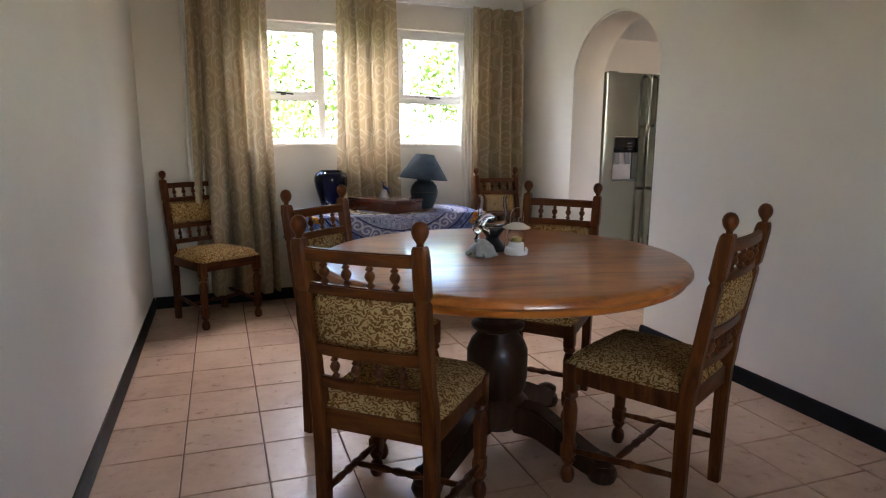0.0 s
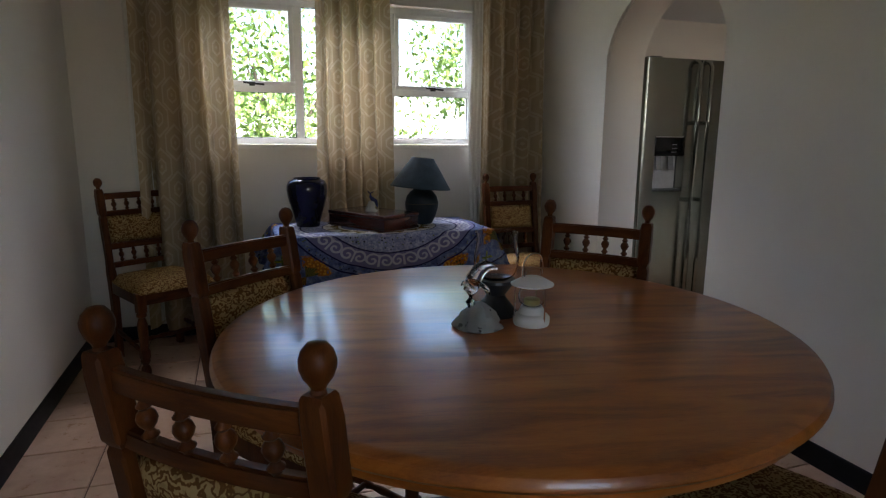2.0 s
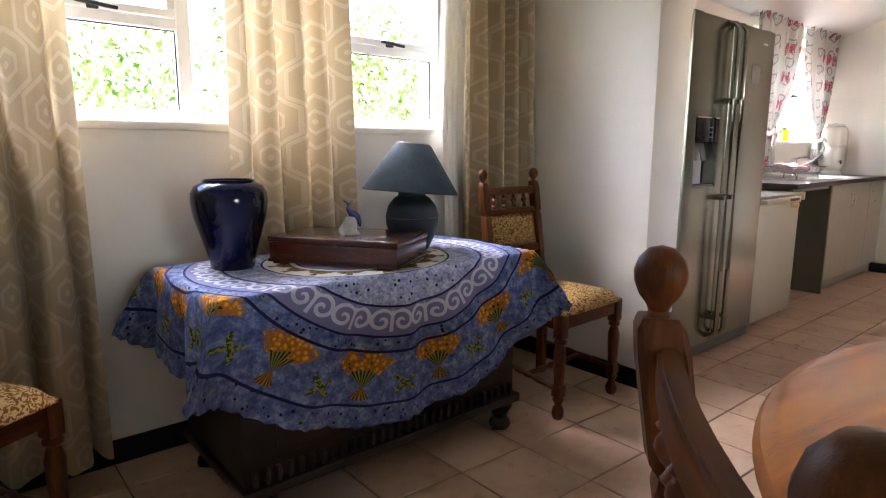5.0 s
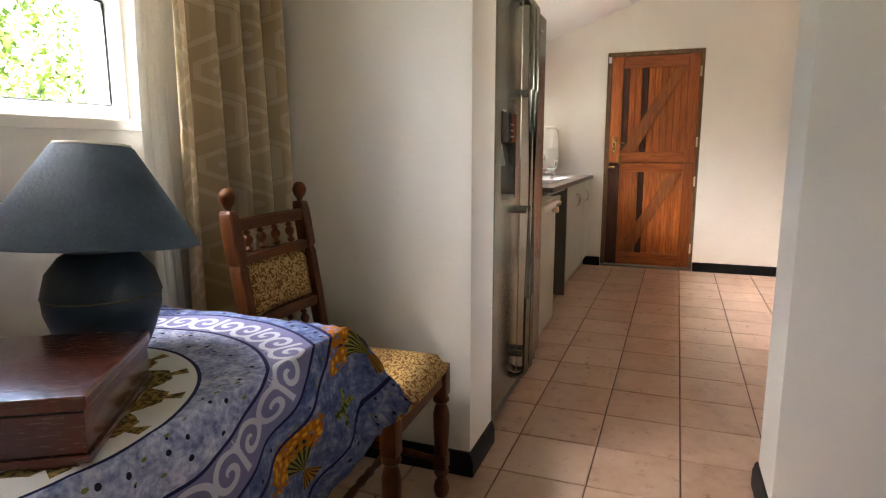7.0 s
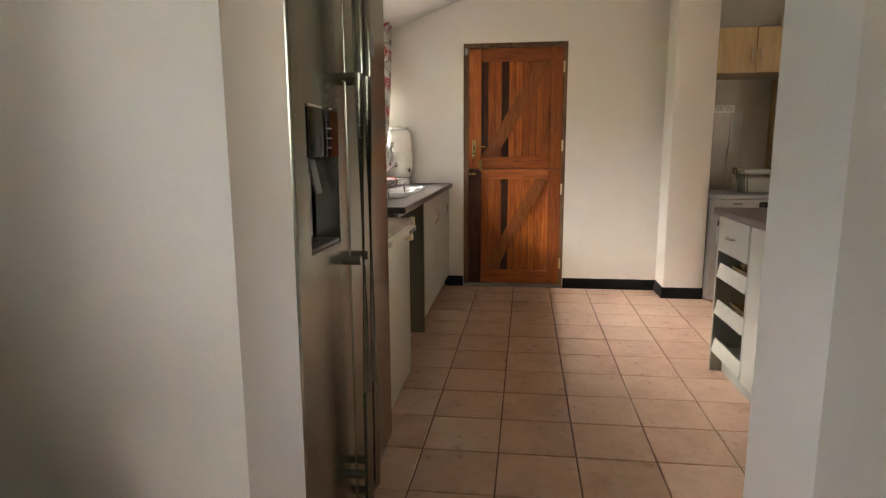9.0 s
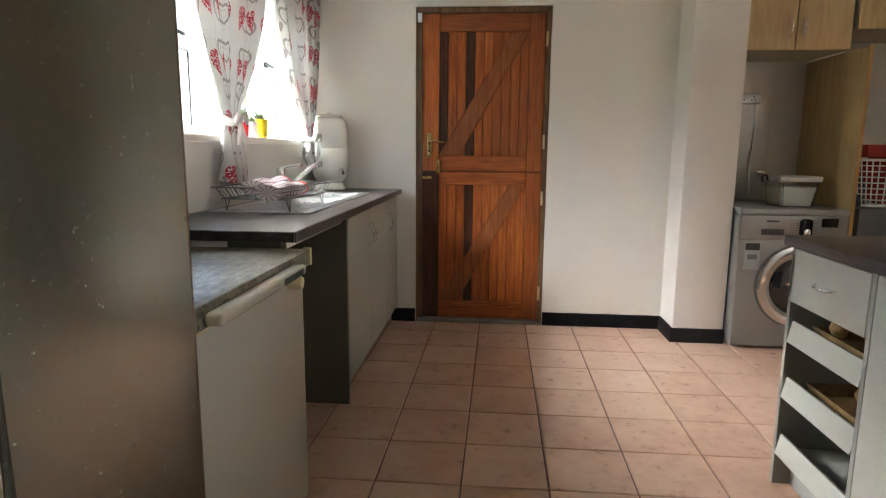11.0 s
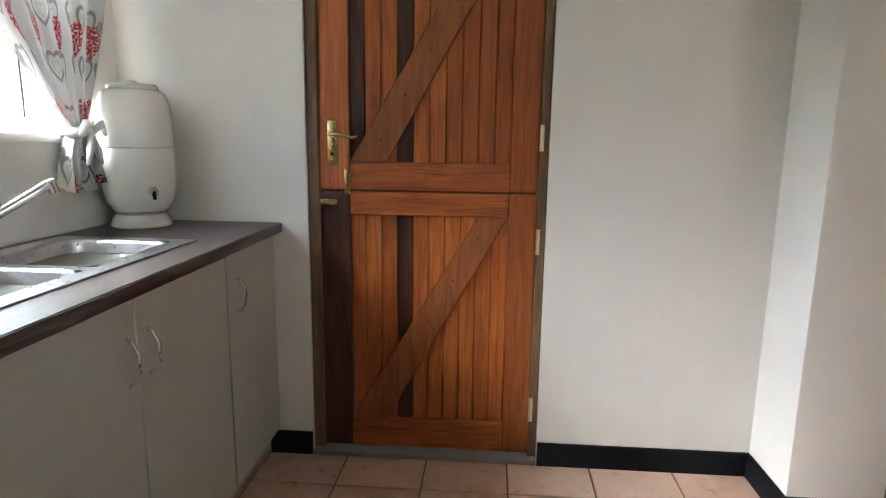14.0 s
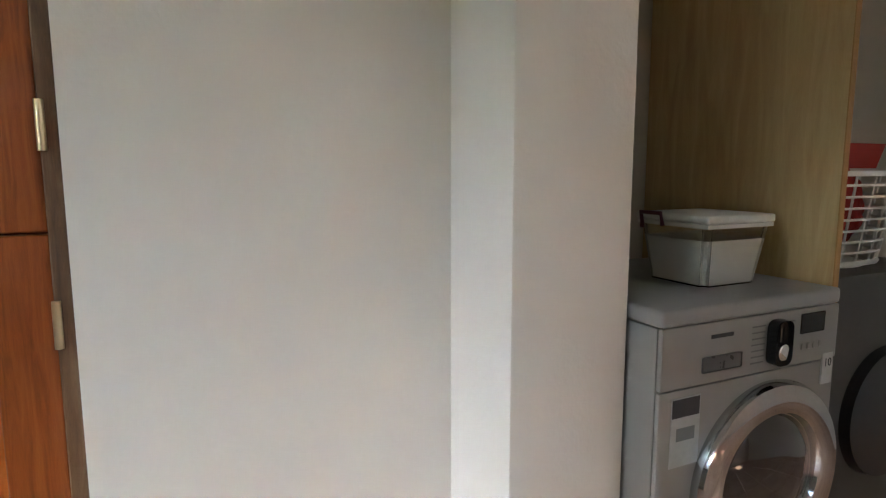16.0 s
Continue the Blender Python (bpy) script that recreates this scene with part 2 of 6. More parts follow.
def box(bm, x0, y0, z0, x1, y1, z1, bevel=0.0, seg=2):
    start = len(bm.verts)
    vs = [bm.verts.new(p) for p in ((x0, y0, z0), (x1, y0, z0), (x1, y1, z0), (x0, y1, z0), (x0, y0, z1), (x1, y0, z1), (x1, y1, z1), (x0, y1, z1))]
    fs = [bm.faces.new([vs[i] for i in q]) for q in ((3, 2, 1, 0), (4, 5, 6, 7), (0, 1, 5, 4), (1, 2, 6, 5), (2, 3, 7, 6), (3, 0, 4, 7))]
    if bevel:
        edges = list({e for f in fs for e in f.edges})
        bmesh.ops.bevel(bm, geom=edges, offset=bevel, segments=seg, affect="EDGES", profile=0.6)
    return bm


def B(*args, **kw):
    return box(bmesh.new(), *args, **kw)


def lathe(profile, seg=24, at=(0, 0, 0), bm=None, tilt=None):
    """Turn a profile of (radius, height) about z."""
    bm = bm or bmesh.new()
    m = Matrix.Translation(at) @ (tilt or Matrix())
    rows = []
    for r, h in profile:
        if r < 1e-5:
            rows.append([bm.verts.new(m @ Vector((0, 0, h)))])
        else:
            rows.append([bm.verts.new(m @ Vector((r * math.cos(2 * math.pi * i / seg), r * math.sin(2 * math.pi * i / seg), h))) for i in range(seg)])
    for a, c in zip(rows, rows[1:]):
        for i in range(seg):
            j = (i + 1) % seg
            if len(a) == 1 and len(c) == 1:
                continue
            if len(a) == 1:
                f = (a[0], c[i], c[j])
            elif len(c) == 1:
                f = (a[i], a[j], c[0])
            else:
                f = (a[i], a[j], c[j], c[i])
            bm.faces.new(f)
    for row, flip in ((rows[0], True), (rows[-1], False)):
        if len(row) > 2:
            bm.faces.new(row[::-1] if flip else row)
    return bm


def tube(points, radius, seg=8, bm=None, radii=None):
    """A round bar along points."""
    bm = bm or bmesh.new()
    pts = [Vector(p) for p in points]
    rows = []
    for i, p in enumerate(pts):
        d = (pts[min(i + 1, len(pts) - 1)] - pts[max(i - 1, 0)]).normalized()
        q = d.to_track_quat("Z", "Y")
        r = radii[i] if radii else radius
        rows.append([bm.verts.new(p + q @ Vector((r * math.cos(2 * math.pi * k / seg), r * math.sin(2 * math.pi * k / seg), 0))) for k in range(seg)])
    for a, c in zip(rows, rows[1:]):
        for k in range(seg):
            bm.faces.new((a[k], a[(k + 1) % seg], c[(k + 1) % seg], c[k]))
    bm.faces.new(rows[0][::-1])
    bm.faces.new(rows[-1])
    return bm


def bar(bm, p, q, w, h, up=(0, 0, 1), bevel=0.0):
    """A straight bar of section w by h from p to q; h lies along up."""
    p, q = Vector(p), Vector(q)
    d = (q - p)
    z = d.normalized()
    x = Vector(up).cross(z).normalized()
    y = z.cross(x)
    m = Matrix((x, y, z)).transposed().to_4x4()
    m.translation = p
    tmp = B(-w / 2, -h / 2, 0, w / 2, h / 2, d.length, bevel)
    tmp.transform(m)
    me = bpy.data.meshes.new("tmp")
    tmp.to_mesh(me)
    tmp.free()
    bm.from_mesh(me)
    bpy.data.meshes.remove(me)
    return bm


def mesh_of(name, bm, mat, smooth=None):
    me = bpy.data.meshes.new(name)
    bmesh.ops.recalc_face_normals(bm, faces=bm.faces)
    bm.to_mesh(me)
    bm.free()
    me.materials.append(mat)
    if smooth is not None:
        me.shade_smooth() if smooth >= 180 else me.set_sharp_from_angle(angle=radians(smooth))
        if smooth < 180:
            me.polygons.foreach_set("use_smooth", [True] * len(me.polygons))
    return me


def part(name, bm, mat, parent=None, label="", smooth=40, at=None):
    ob = new(name, mesh_of(name, bm, mat, smooth))
    if parent:
        ob.parent = parent
    if at is not None:
        ob.matrix_basis = at
    if label:
        tagged(ob, label)
    return ob


def share(name, data, parent, at, label=""):
    ob = new(name, data)
    ob.parent, ob.matrix_basis = parent, at
    if label:
        tagged(ob, label)
    return ob


def thing(name, m, label, category, group="", kind=""):
    ob = new(name)
    ob.empty_display_size = 0.1
    ob.matrix_basis = m
    return tagged(ob, label, category, group, kind)


def structure(name, bm, mat, label, category, smooth=30):
    return tagged(part(name, bm, mat, None, "", smooth), label, category, "", "structure")


# ---- garden outside the windows ----
GRASS = plain("lawn", (0.055, 0.085, 0.022), 0.9, vary=0.5, scale=60)
LEAF_M, _nt2, _b2 = material("leaf", 0.5)
_v2 = coords(_nt2)
_g2 = grain(_nt2, _v2, 3.0, 3)
_geo = _nt2.nodes.new("ShaderNodeNewGeometry")
_isl = Val(_nt2, _geo.outputs["Random Per Island"])
_nt2.links.new(ramp(_nt2, _g2 * 0.5 + _isl * 0.5, (0.25, (0.05, 0.10, 0.015)), (0.5, (0.14, 0.23, 0.04)), (0.75, (0.28, 0.36, 0.09))), _b2.inputs["Base Color"])
BARK = plain("bark", (0.10, 0.075, 0.055), 0.9, vary=0.4, scale=50, bump=0.01)
structure("ground", B(-60, 5.13, -0.5, 60, 400, -0.35), GRASS, "garden lawn outside the house", "ground")
structure("garden_wall", B(-14, 9.6, -0.36, 16, 9.8, 1.55, 0.01), paint("garden_wall_paint", (0.78, 0.76, 0.72), (0.6, 0.58, 0.52)), "low white garden wall behind the shrubs", "wall")


def leaf_cloud(bm, centre, size, count, leaf):
    for _ in range(count):
        d = Vector((random.gauss(0, 1), random.gauss(0, 1), random.gauss(0, 1))).normalized() * (0.55 + 0.45 * random.random())
        p = Vector(centre) + Vector((d.x * size[0], d.y * size[1], d.z * size[2])) * (0.8 + 0.35 * noise.noise(d * 2.3 + Vector(centre)))
        q = Euler((random.uniform(0, 6.3), random.uniform(-0.9, 0.9), random.uniform(0, 6.3))).to_quaternion()
        s = leaf * random.uniform(0.6, 1.3)
        vs = [bm.verts.new(p + q @ Vector(c)) for c in ((0, -s, 0), (s * 0.48, 0, s * 0.12), (0, s, 0), (-s * 0.48, 0, s * 0.12))]
        bm.faces.new(vs)


def shrub(name, x, y, z0, size, count, leaf, label, category, trunk=True):
    ob = thing(name, pose(x, y, z0), label, category, "garden plants")
    bm = bmesh.new()
    for k in range(3 if trunk else 2):
        a = 2.1 * k
        tube([(0.1 * math.cos(a), 0.1 * math.sin(a), 0), (0.25 * math.cos(a), 0.25 * math.sin(a), size[2] * 0.6), (size[0] * 0.5 * math.cos(a), size[1] * 0.5 * math.sin(a), size[2] * 1.2)], 0.05, 7, bm, [0.07, 0.05, 0.02])
    part("trunk", bm, BARK, ob)
    bm = bmesh.new()
    for k in range(6):
        a = k * 1.05
        leaf_cloud(bm, (size[0] * 0.55 * math.cos(a), size[1] * 0.5 * math.sin(a), size[2] * (0.75 + 0.5 * random.random())), tuple(s * 0.62 for s in size), count // 6, leaf)
    part("crown", bm, LEAF_M, ob)


random.seed(7)
for i, (x, y, s, h) in enumerate(((-1.6, 8.4, 1.1, 1.5), (0.6, 8.0, 1.0, 1.35), (2.4, 8.5, 1.05, 1.2), (4.4, 8.3, 0.9, 1.3), (6.4, 8.1, 1.0, 1.5), (8.6, 8.5, 1.1, 1.4), (10.8, 8.6, 1.2, 1.5))):
    shrub("shrub", x, y, -0.35, (s, 0.7, h), 4200, 0.042, "leafy green garden shrub in sunlight", "shrub")
for x, y, s in ((-3.5, 12.5, 1.9), (1.2, 13.0, 2.0), (5.6, 12.4, 1.8), (10.2, 13.2, 2.1), (15.0, 13.4, 2.2)):
    shrub("tree", x, y, -0.35, (s * 1.2, s, 2.6), 4500, 0.075, "broad leafy garden tree in sunlight", "tree")

# ---- large structure ----
LX, RX, KX = -0.515, 2.54, 2.81        # dining side walls; kitchen side of the arch wall
WY, KY = 4.86, 4.70                    # window walls of dining room and kitchen
DX = 6.75                              # kitchen door wall
BY, SY = -0.95, 0.35                    # back walls behind the camera
CZ = 2.47                              # dining ceiling


def kitchen_ceiling(y):
    return 2.165 + 0.37 * (KY - y)


bm = bmesh.new()
box(bm, LX - 0.25, BY - 0.25, -0.12, RX + 0.10, 5.12, -0.008)
box(bm, RX + 0.10, SY - 0.25, -0.12, 7.4, 5.12, -0.008)
floor = structure("floor", bm, GROUT, "tiled floor with dark grout joints", "floor")

# dining walls
structure("wall_west", B(LX - 0.25, BY - 0.25, -0.12, LX, 5.12, 2.9), WALL, "long white-painted plaster wall of the dining room", "wall")


def wall_with_hole(axis, a0, a1, b0, b1, z0, z1, h0, h1, hz0, hz1, bevel=0.012):
    """A wall along axis from a0 to a1, from b0 to b1 thick, with one opening."""
    bm = bmesh.new()
    for s0, s1, t0, t1 in ((a0, h0, z0, z1), (h1, a1, z0, z1), (h0, h1, z0, hz0), (h0, h1, hz1, z1)):
        if s1 - s0 > 1e-4 and t1 - t0 > 1e-4:
            if axis == "x":
                box(bm, s0, b0, t0, s1, b1, t1)
            else:
                box(bm, b0, s0, t0, b1, s1, t1)
    bmesh.ops.remove_doubles(bm, verts=bm.verts, dist=1e-5)
    return bm


W0, W1, WZ0, WZ1 = 0.19, 2.03, 1.225, 2.15
structure("wall_north", wall_with_hole("x", LX, RX, WY, 5.10, -0.12, 2.9, W0, W1, WZ0, WZ1), WALL, "white-painted window wall of the dining room", "wall")
structure("wall_south", wall_with_hole("x", LX, RX + 0.2, BY - 0.25, BY, -0.12, 2.9, 0.3, 1.2, 0.9, 2.05), WALL, "white-painted back wall with a garden window", "wall")


def arch_wall():
    y0, y1, spring, rise = 3.07, 4.022, 1.675, 0.44
    r, yc, top, bot = (y1 - y0) / 2, (y0 + y1) / 2, 3.75, -0.12
    bm = bmesh.new()
    box(bm, RX, BY, bot, KX, y0, top)
    box(bm, RX, y1, bot, KX, 5.10, top)
    n = 28
    arc = [(yc - r * math.cos(math.pi * i / n), spring + rise * math.sin(math.pi * i / n)) for i in range(n + 1)]
    for (ya, za), (yb, zb) in zip(arc, arc[1:]):
        vs = [bm.verts.new((x, y, z)) for x in (RX, KX) for y, z in ((ya, za), (yb, zb), (yb, top), (ya, top))]
        for q in ((0, 1, 2, 3), (7, 6, 5, 4), (0, 4, 5, 1)):
            bm.faces.new([vs[i] for i in q])
    bmesh.ops.remove_doubles(bm, verts=bm.verts, dist=1e-5)
    edges = [e for e in bm.edges if abs(e.verts[0].co.x - e.verts[1].co.x) < 1e-6 and all(y0 - 1e-4 < v.co.y < y1 + 1e-4 and v.co.z < 2.2 for v in e.verts) and len(e.link_faces) == 2
             and e.calc_face_angle(0) > 1.0]
    bmesh.ops.bevel(bm, geom=edges, offset=0.012, segments=3, affect="EDGES")
    return bm


structure("wall_arch", arch_wall(), WALL, "white plaster wall with a round-arched opening to the kitchen", "wall", 50)
structure("ceiling_dining", B(LX - 0.25, BY - 0.25, CZ, RX, 5.12, CZ + 0.15), CEIL, "flat white dining room ceiling", "ceiling")


def cornice(name, x0, y0, x1, y1, inward):
    """A stepped plaster cove along a wall."""
    bm = bmesh.new()
    ix, iy = inward
    prof = [(0, -0.095), (0.012, -0.095), (0.02, -0.075), (0.045, -0.045), (0.07, -0.022), (0.088, -0.014), (0.095, 0.0), (0, 0)]
    rows = [[bm.verts.new((x + ix * d, y + iy * d, CZ - 0.002 + h)) for d, h in prof] for x, y in ((x0, y0), (x1, y1))]
    for i in range(len(prof)):
        j = (i + 1) % len(prof)
        bm.faces.new((rows[0][i], rows[0][j], rows[1][j], rows[1][i]))
    structure(name, bm, CEIL, "white coved plaster cornice under the ceiling", "cornice")


cornice("cornice_north", LX, WY, RX, WY, (0, -1))
cornice("cornice_east", RX, WY, RX, BY, (-1, 0))
cornice("cornice_west", LX, WY, LX, BY, (1, 0))

# unseen slab, added only to stop sun entering through the back window
structure("sun_block_slab", B(LX - 0.5, BY - 3.2, 2.55, KX + 0.6, BY - 0.251, 2.7), CEIL, "unseen slab added to keep sun out of the garden window", "roof")
# kitchen walls
structure("wall_kitchen_north", wall_with_hole("x", KX, DX + 0.2, KY, 5.10, -0.12, 2.6, 5.0, 6.56, 1.205, 2.10), WALL, "white-painted kitchen wall with a window over the sink", "wall")
D0, D1, DZ = 3.165, 4.025, 2.06
structure("wall_kitchen_east", wall_with_hole("y", 2.385, KY, DX, DX + 0.22, -0.12, 3.9, D0, D1, -0.01, DZ), WALL, "white-painted end wall with the back door", "wall")
structure("wall_nib", B(6.475, 2.08, -0.12, DX + 0.45, 2.385, 4.0, 0.008), WALL, "short white-painted nib wall beside the washing machine", "wall")
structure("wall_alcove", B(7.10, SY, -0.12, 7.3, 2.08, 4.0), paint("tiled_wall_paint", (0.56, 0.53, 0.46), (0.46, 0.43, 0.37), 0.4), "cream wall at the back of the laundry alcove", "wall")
structure("wall_kitchen_south", wall_with_hole("x", KX, 7.3, SY - 0.22, SY, -0.12, 4.0, 2.85, 3.85, 1.3, 2.2), WALL, "white-painted kitchen wall behind the counter", "wall")
bm = bmesh.new()
ys = (5.12, SY - 0.3)
vs = [bm.verts.new((x, y, kitchen_ceiling(y) + h)) for x in (KX - 0.05, 7.4) for y in ys for h in (0, 0.12)]
for q in ((0, 1, 3, 2), (4, 6, 7, 5), (0, 2, 6, 4), (1, 5, 7, 3), (0, 4, 5, 1), (2, 3, 7, 6)):
    bm.faces.new([vs[i] for i in q])
for k in range(1, 6):
    y = 4.7 - 0.85 * k
    z = kitchen_ceiling(y)
    bar(bm, (KX, y, z - 0.003), (DX, y, z - 0.003), 0.04, 0.012)
structure("ceiling_kitchen", bm, CEIL, "sloping white boarded kitchen ceiling with cover strips", "ceiling")


def skirting(name, x0, y0, x1, y1, nx, ny, label="black-painted timber skirting board along the wall"):
    bm = bmesh.new()
    prof = [(0.0, 0.0), (0.016, 0.0), (0.016, 0.058), (0.012, 0.066), (0.012, 0.074), (0.006, 0.086), (0.0, 0.088)]
    rows = [[bm.verts.new((x + nx * d, y + ny * d, h)) for d, h in prof] for x, y in ((x0, y0), (x1, y1))]
    for i in range(len(prof)):
        j = (i + 1) % len(prof)
        bm.faces.new((rows[0][i], rows[0][j], rows[1][j], rows[1][i]))
    for r in rows:
        bm.faces.new(r)
    structure(name, bm, BLACK_TRIM, label, "skirting board")


skirting("baseboard_west", LX, BY, LX, WY, 1, 0)
skirting("baseboard_north", LX + 0.016, WY, RX - 0.016, WY, 0, -1)
skirting("baseboard_east_a", RX, BY, RX, 3.07, -1, 0)
skirting("baseboard_east_b", RX, 4.022, RX, WY, -1, 0)
skirting("baseboard_arch_a", RX - 0.016, 3.07, KX + 0.016, 3.07, 0, 1)
skirting("baseboard_arch_b", RX - 0.016, 4.022, KX - 0.002, 4.022, 0, -1)
skirting("baseboard_door_a", DX, 2.385, DX, D0 - 0.002, -1, 0)
skirting("baseboard_door_b", DX, D1 + 0.002, DX, 4.19, -1, 0)
skirting("baseboard_nib_a", 6.475, 2.385, DX - 0.016, 2.385, 0, 1)
skirting("baseboard_nib_b", 6.475, 2.08, 6.475, 2.401, -1, 0)


# ---- windows ----


def pane(x0, z0, x1, z1, y, parent):
    p = part("pane", B(x0, y - 0.003, z0, x1, y + 0.003, z1), PANE, parent)
    p.visible_shadow = False
    return p


def ring(x0, z0, x1, z1, y0, y1, w):
    bm = bmesh.new()
    box(bm, x0, y0, z0, x1, y1, z0 + w, 0.003, 1)
    box(bm, x0, y0, z1 - w, x1, y1, z1, 0.003, 1)
    box(bm, x0, y0, z0 + w, x0 + w, y1, z1 - w, 0.003, 1)
    box(bm, x1 - w, y0, z0 + w, x1, y1, z1 - w, 0.003, 1)
    return bm


def window(name, x0, x1, z0, z1, y, splits, label, rail=1.60, sashes=(0, 2)):
    win = tagged(new(name), label, "window", "", "structure")
    part("window_frame", ring(x0, z0, x1, z1, y, y + 0.06, 0.04), UPVC, win)
    xs = [x0 + 0.04, *splits, x1 - 0.04]
    for k, (a, c) in enumerate(zip(xs, xs[1:])):
        if k:
            part("mullion", B(a - 0.025, y + 0.002, z0 + 0.04, a + 0.025, y + 0.058, z1 - 0.04, 0.003, 1), UPVC, win)
        l, r = a + (0.025 if k else 0), c - (0.025 if k < len(xs) - 2 else 0)
        if k in sashes:
            part("transom", B(l, y + 0.003, rail - 0.03, r, y + 0.057, rail + 0.03, 0.003, 1), UPVC, win)
            sash = part("sash", ring(l + 0.002, rail + 0.008, r - 0.002, z1 - 0.042, y - 0.012, y + 0.03, 0.03), UPVC, win)
            pane(l + 0.03, rail + 0.035, r - 0.03, z1 - 0.07, y + 0.012, sash)
            pane(l, z0 + 0.04, r, rail - 0.03, y + 0.03, win)
            part("gasket", ring(l, z0 + 0.04, r, rail - 0.03, y + 0.018, y + 0.024, 0.005), BLACK, win)
            hx = (l + r) / 2
            bm = bmesh.new()
            box(bm, hx - 0.018, y - 0.03, rail + 0.005, hx + 0.018, y - 0.012, rail + 0.03, 0.004)
            bar(bm, (hx - 0.055, y - 0.038, rail + 0.024), (hx + 0.075, y - 0.034, rail + 0.014), 0.012, 0.014, (0, 1, 0), 0.003)
            part("window_stay", bm, BLACK, win, "black casement handle")
        else:
            pane(l, z0 + 0.04, r, z1 - 0.04, y + 0.03, win)
            part("gasket", ring(l, z0 + 0.04, r, z1 - 0.04, y + 0.018, y + 0.024, 0.005), BLACK, win)
    return win


window("window_1", W0, W1, WZ0 + 0.012, WZ1, 4.93, (0.80, 1.42), "wide white-framed dining room window with opening sashes")
part("window_sill", B(W0 - 0.01, WY - 0.012, WZ0 - 0.02, W1 + 0.01, 4.928, WZ0 + 0.011, 0.006), WALL, bpy.data.objects["window_1"], "white plastered sill")
window("window_2", 5.0, 6.56, 1.217, 2.10, 4.86, (5.48, 6.02), "white-framed kitchen window above the sink", 1.62)
part("window_sill", B(4.99, KY - 0.012, 1.185, 6.57, 4.858, 1.216, 0.006), WALL, bpy.data.objects["window_2"], "white plastered sill")

# ---- dining room things ----


def back_post(s):
    """One chair back post: upright to the seat, then leaning back, notched, with a turned finial."""
    bm = bmesh.new()
    w = 0.0185

    def lean(z):
        return -0.205 - max(0.0, z - 0.42) * 0.155

    zs = [(0, 1.0), (0.30, 1.05), (0.44, 1.15), (0.50, 1.15), (0.56, 0.95), (0.70, 0.92), (0.80, 1.0), (0.815, 0.72), (0.83, 1.1), (0.93, 1.1), (0.955, 1.0), (0.965, 0.72)]
    rows = []
    for z, k in zs:
        h = w * k
        y = lean(z)
        rows.append([bm.verts.new((s + dx * h, y + dy * h * 1.15, z)) for dx, dy in ((-1, -1), (1, -1), (1, 1), (-1, 1))])
    for a, c in zip(rows, rows[1:]):
        for i in range(4):
            bm.faces.new((a[i], a[(i + 1) % 4], c[(i + 1) % 4], c[i]))
    bm.faces.new(rows[0][::-1])
    bm.faces.new(rows[-1])
    bmesh.ops.bevel(bm, geom=[e for e in bm.edges if abs(e.verts[0].co.z - e.verts[1].co.z) > 0.02], offset=0.005, segments=1, affect="EDGES")
    prof = [(0.012, 0), (0.009, 0.008), (0.012, 0.014), (0.0185, 0.022), (0.023, 0.034), (0.0235, 0.043), (0.02, 0.054), (0.012, 0.063), (0, 0.066)]
    lathe(prof, 14, (s, lean(0.965), 0.962), bm)
    return bm


def front_leg(s):
    bm = B(s - 0.024, 0.176, 0.35, s + 0.024, 0.224, 0.455, 0.006)
    prof = [(0.020, 0.35), (0.027, 0.342), (0.027, 0.332), (0.017, 0.322), (0.021, 0.312), (0.024, 0.30), (0.0275, 0.285), (0.0265, 0.24), (0.022, 0.155), (0.024, 0.150)]
    lathe(prof[::-1], 10, (s, 0.2, 0), bm)
    box(bm, s - 0.023, 0.177, 0.098, s + 0.023, 0.223, 0.15, 0.006)
    lathe([(0.019, 0.0), (0.025, 0.012), (0.027, 0.03), (0.022, 0.05), (0.014, 0.062), (0.02, 0.072), (0.026, 0.085), (0.02, 0.1)], 12, (s, 0.2, 0), bm)
    return bm


def curved_rail(x, z, h, thick, bow):
    """A rail between the posts, bowed backwards in its middle."""
    bm = bmesh.new()
    n = 8
    rows = []
    for i in range(n + 1):
        u = -1 + 2 * i / n
        y = -0.205 - max(0.0, z - 0.42) * 0.155 - bow * (1 - u * u)
        rows.append([bm.verts.new((u * x, y + dy, z + dz)) for dy, dz in ((-thick / 2, 0), (thick / 2, 0), (thick / 2, h), (-thick / 2, h))])
    for a, c in zip(rows, rows[1:]):
        for k in range(4):
            bm.faces.new((a[k], a[(k + 1) % 4], c[(k + 1) % 4], c[k]))
    bm.faces.new(rows[0][::-1])
    bm.faces.new(rows[-1])
    bmesh.ops.bevel(bm, geom=[e for e in bm.edges if abs(e.verts[0].co.x - e.verts[1].co.x) > 0.01], offset=0.004, segments=2, affect="EDGES")
    return bm


def spindle_mesh(h):
    return lathe([(0.006, 0), (0.008, 0.06 * h), (0.013, 0.16 * h), (0.008, 0.24 * h), (0.006, 0.3 * h), (0.012, 0.42 * h), (0.0155, 0.56 * h), (0.013, 0.68 * h), (0.007, 0.78 * h), (0.012, 0.86 * h), (0.007, 0.95 * h), (0.006, h)], 10)


def turned_bar(p, q, r):
    fr = [(0, 0.75), (0.12, 0.8), (0.28, 1.05), (0.36, 0.7), (0.42, 1.15), (0.5, 0.85), (0.58, 1.15), (0.64, 0.7), (0.72, 1.05), (0.88, 0.8), (1, 0.75)]
    p, q = Vector(p), Vector(q)
    return tube([p.lerp(q, t) for t, _ in fr], r, 9, None, [r * k for _, k in fr])


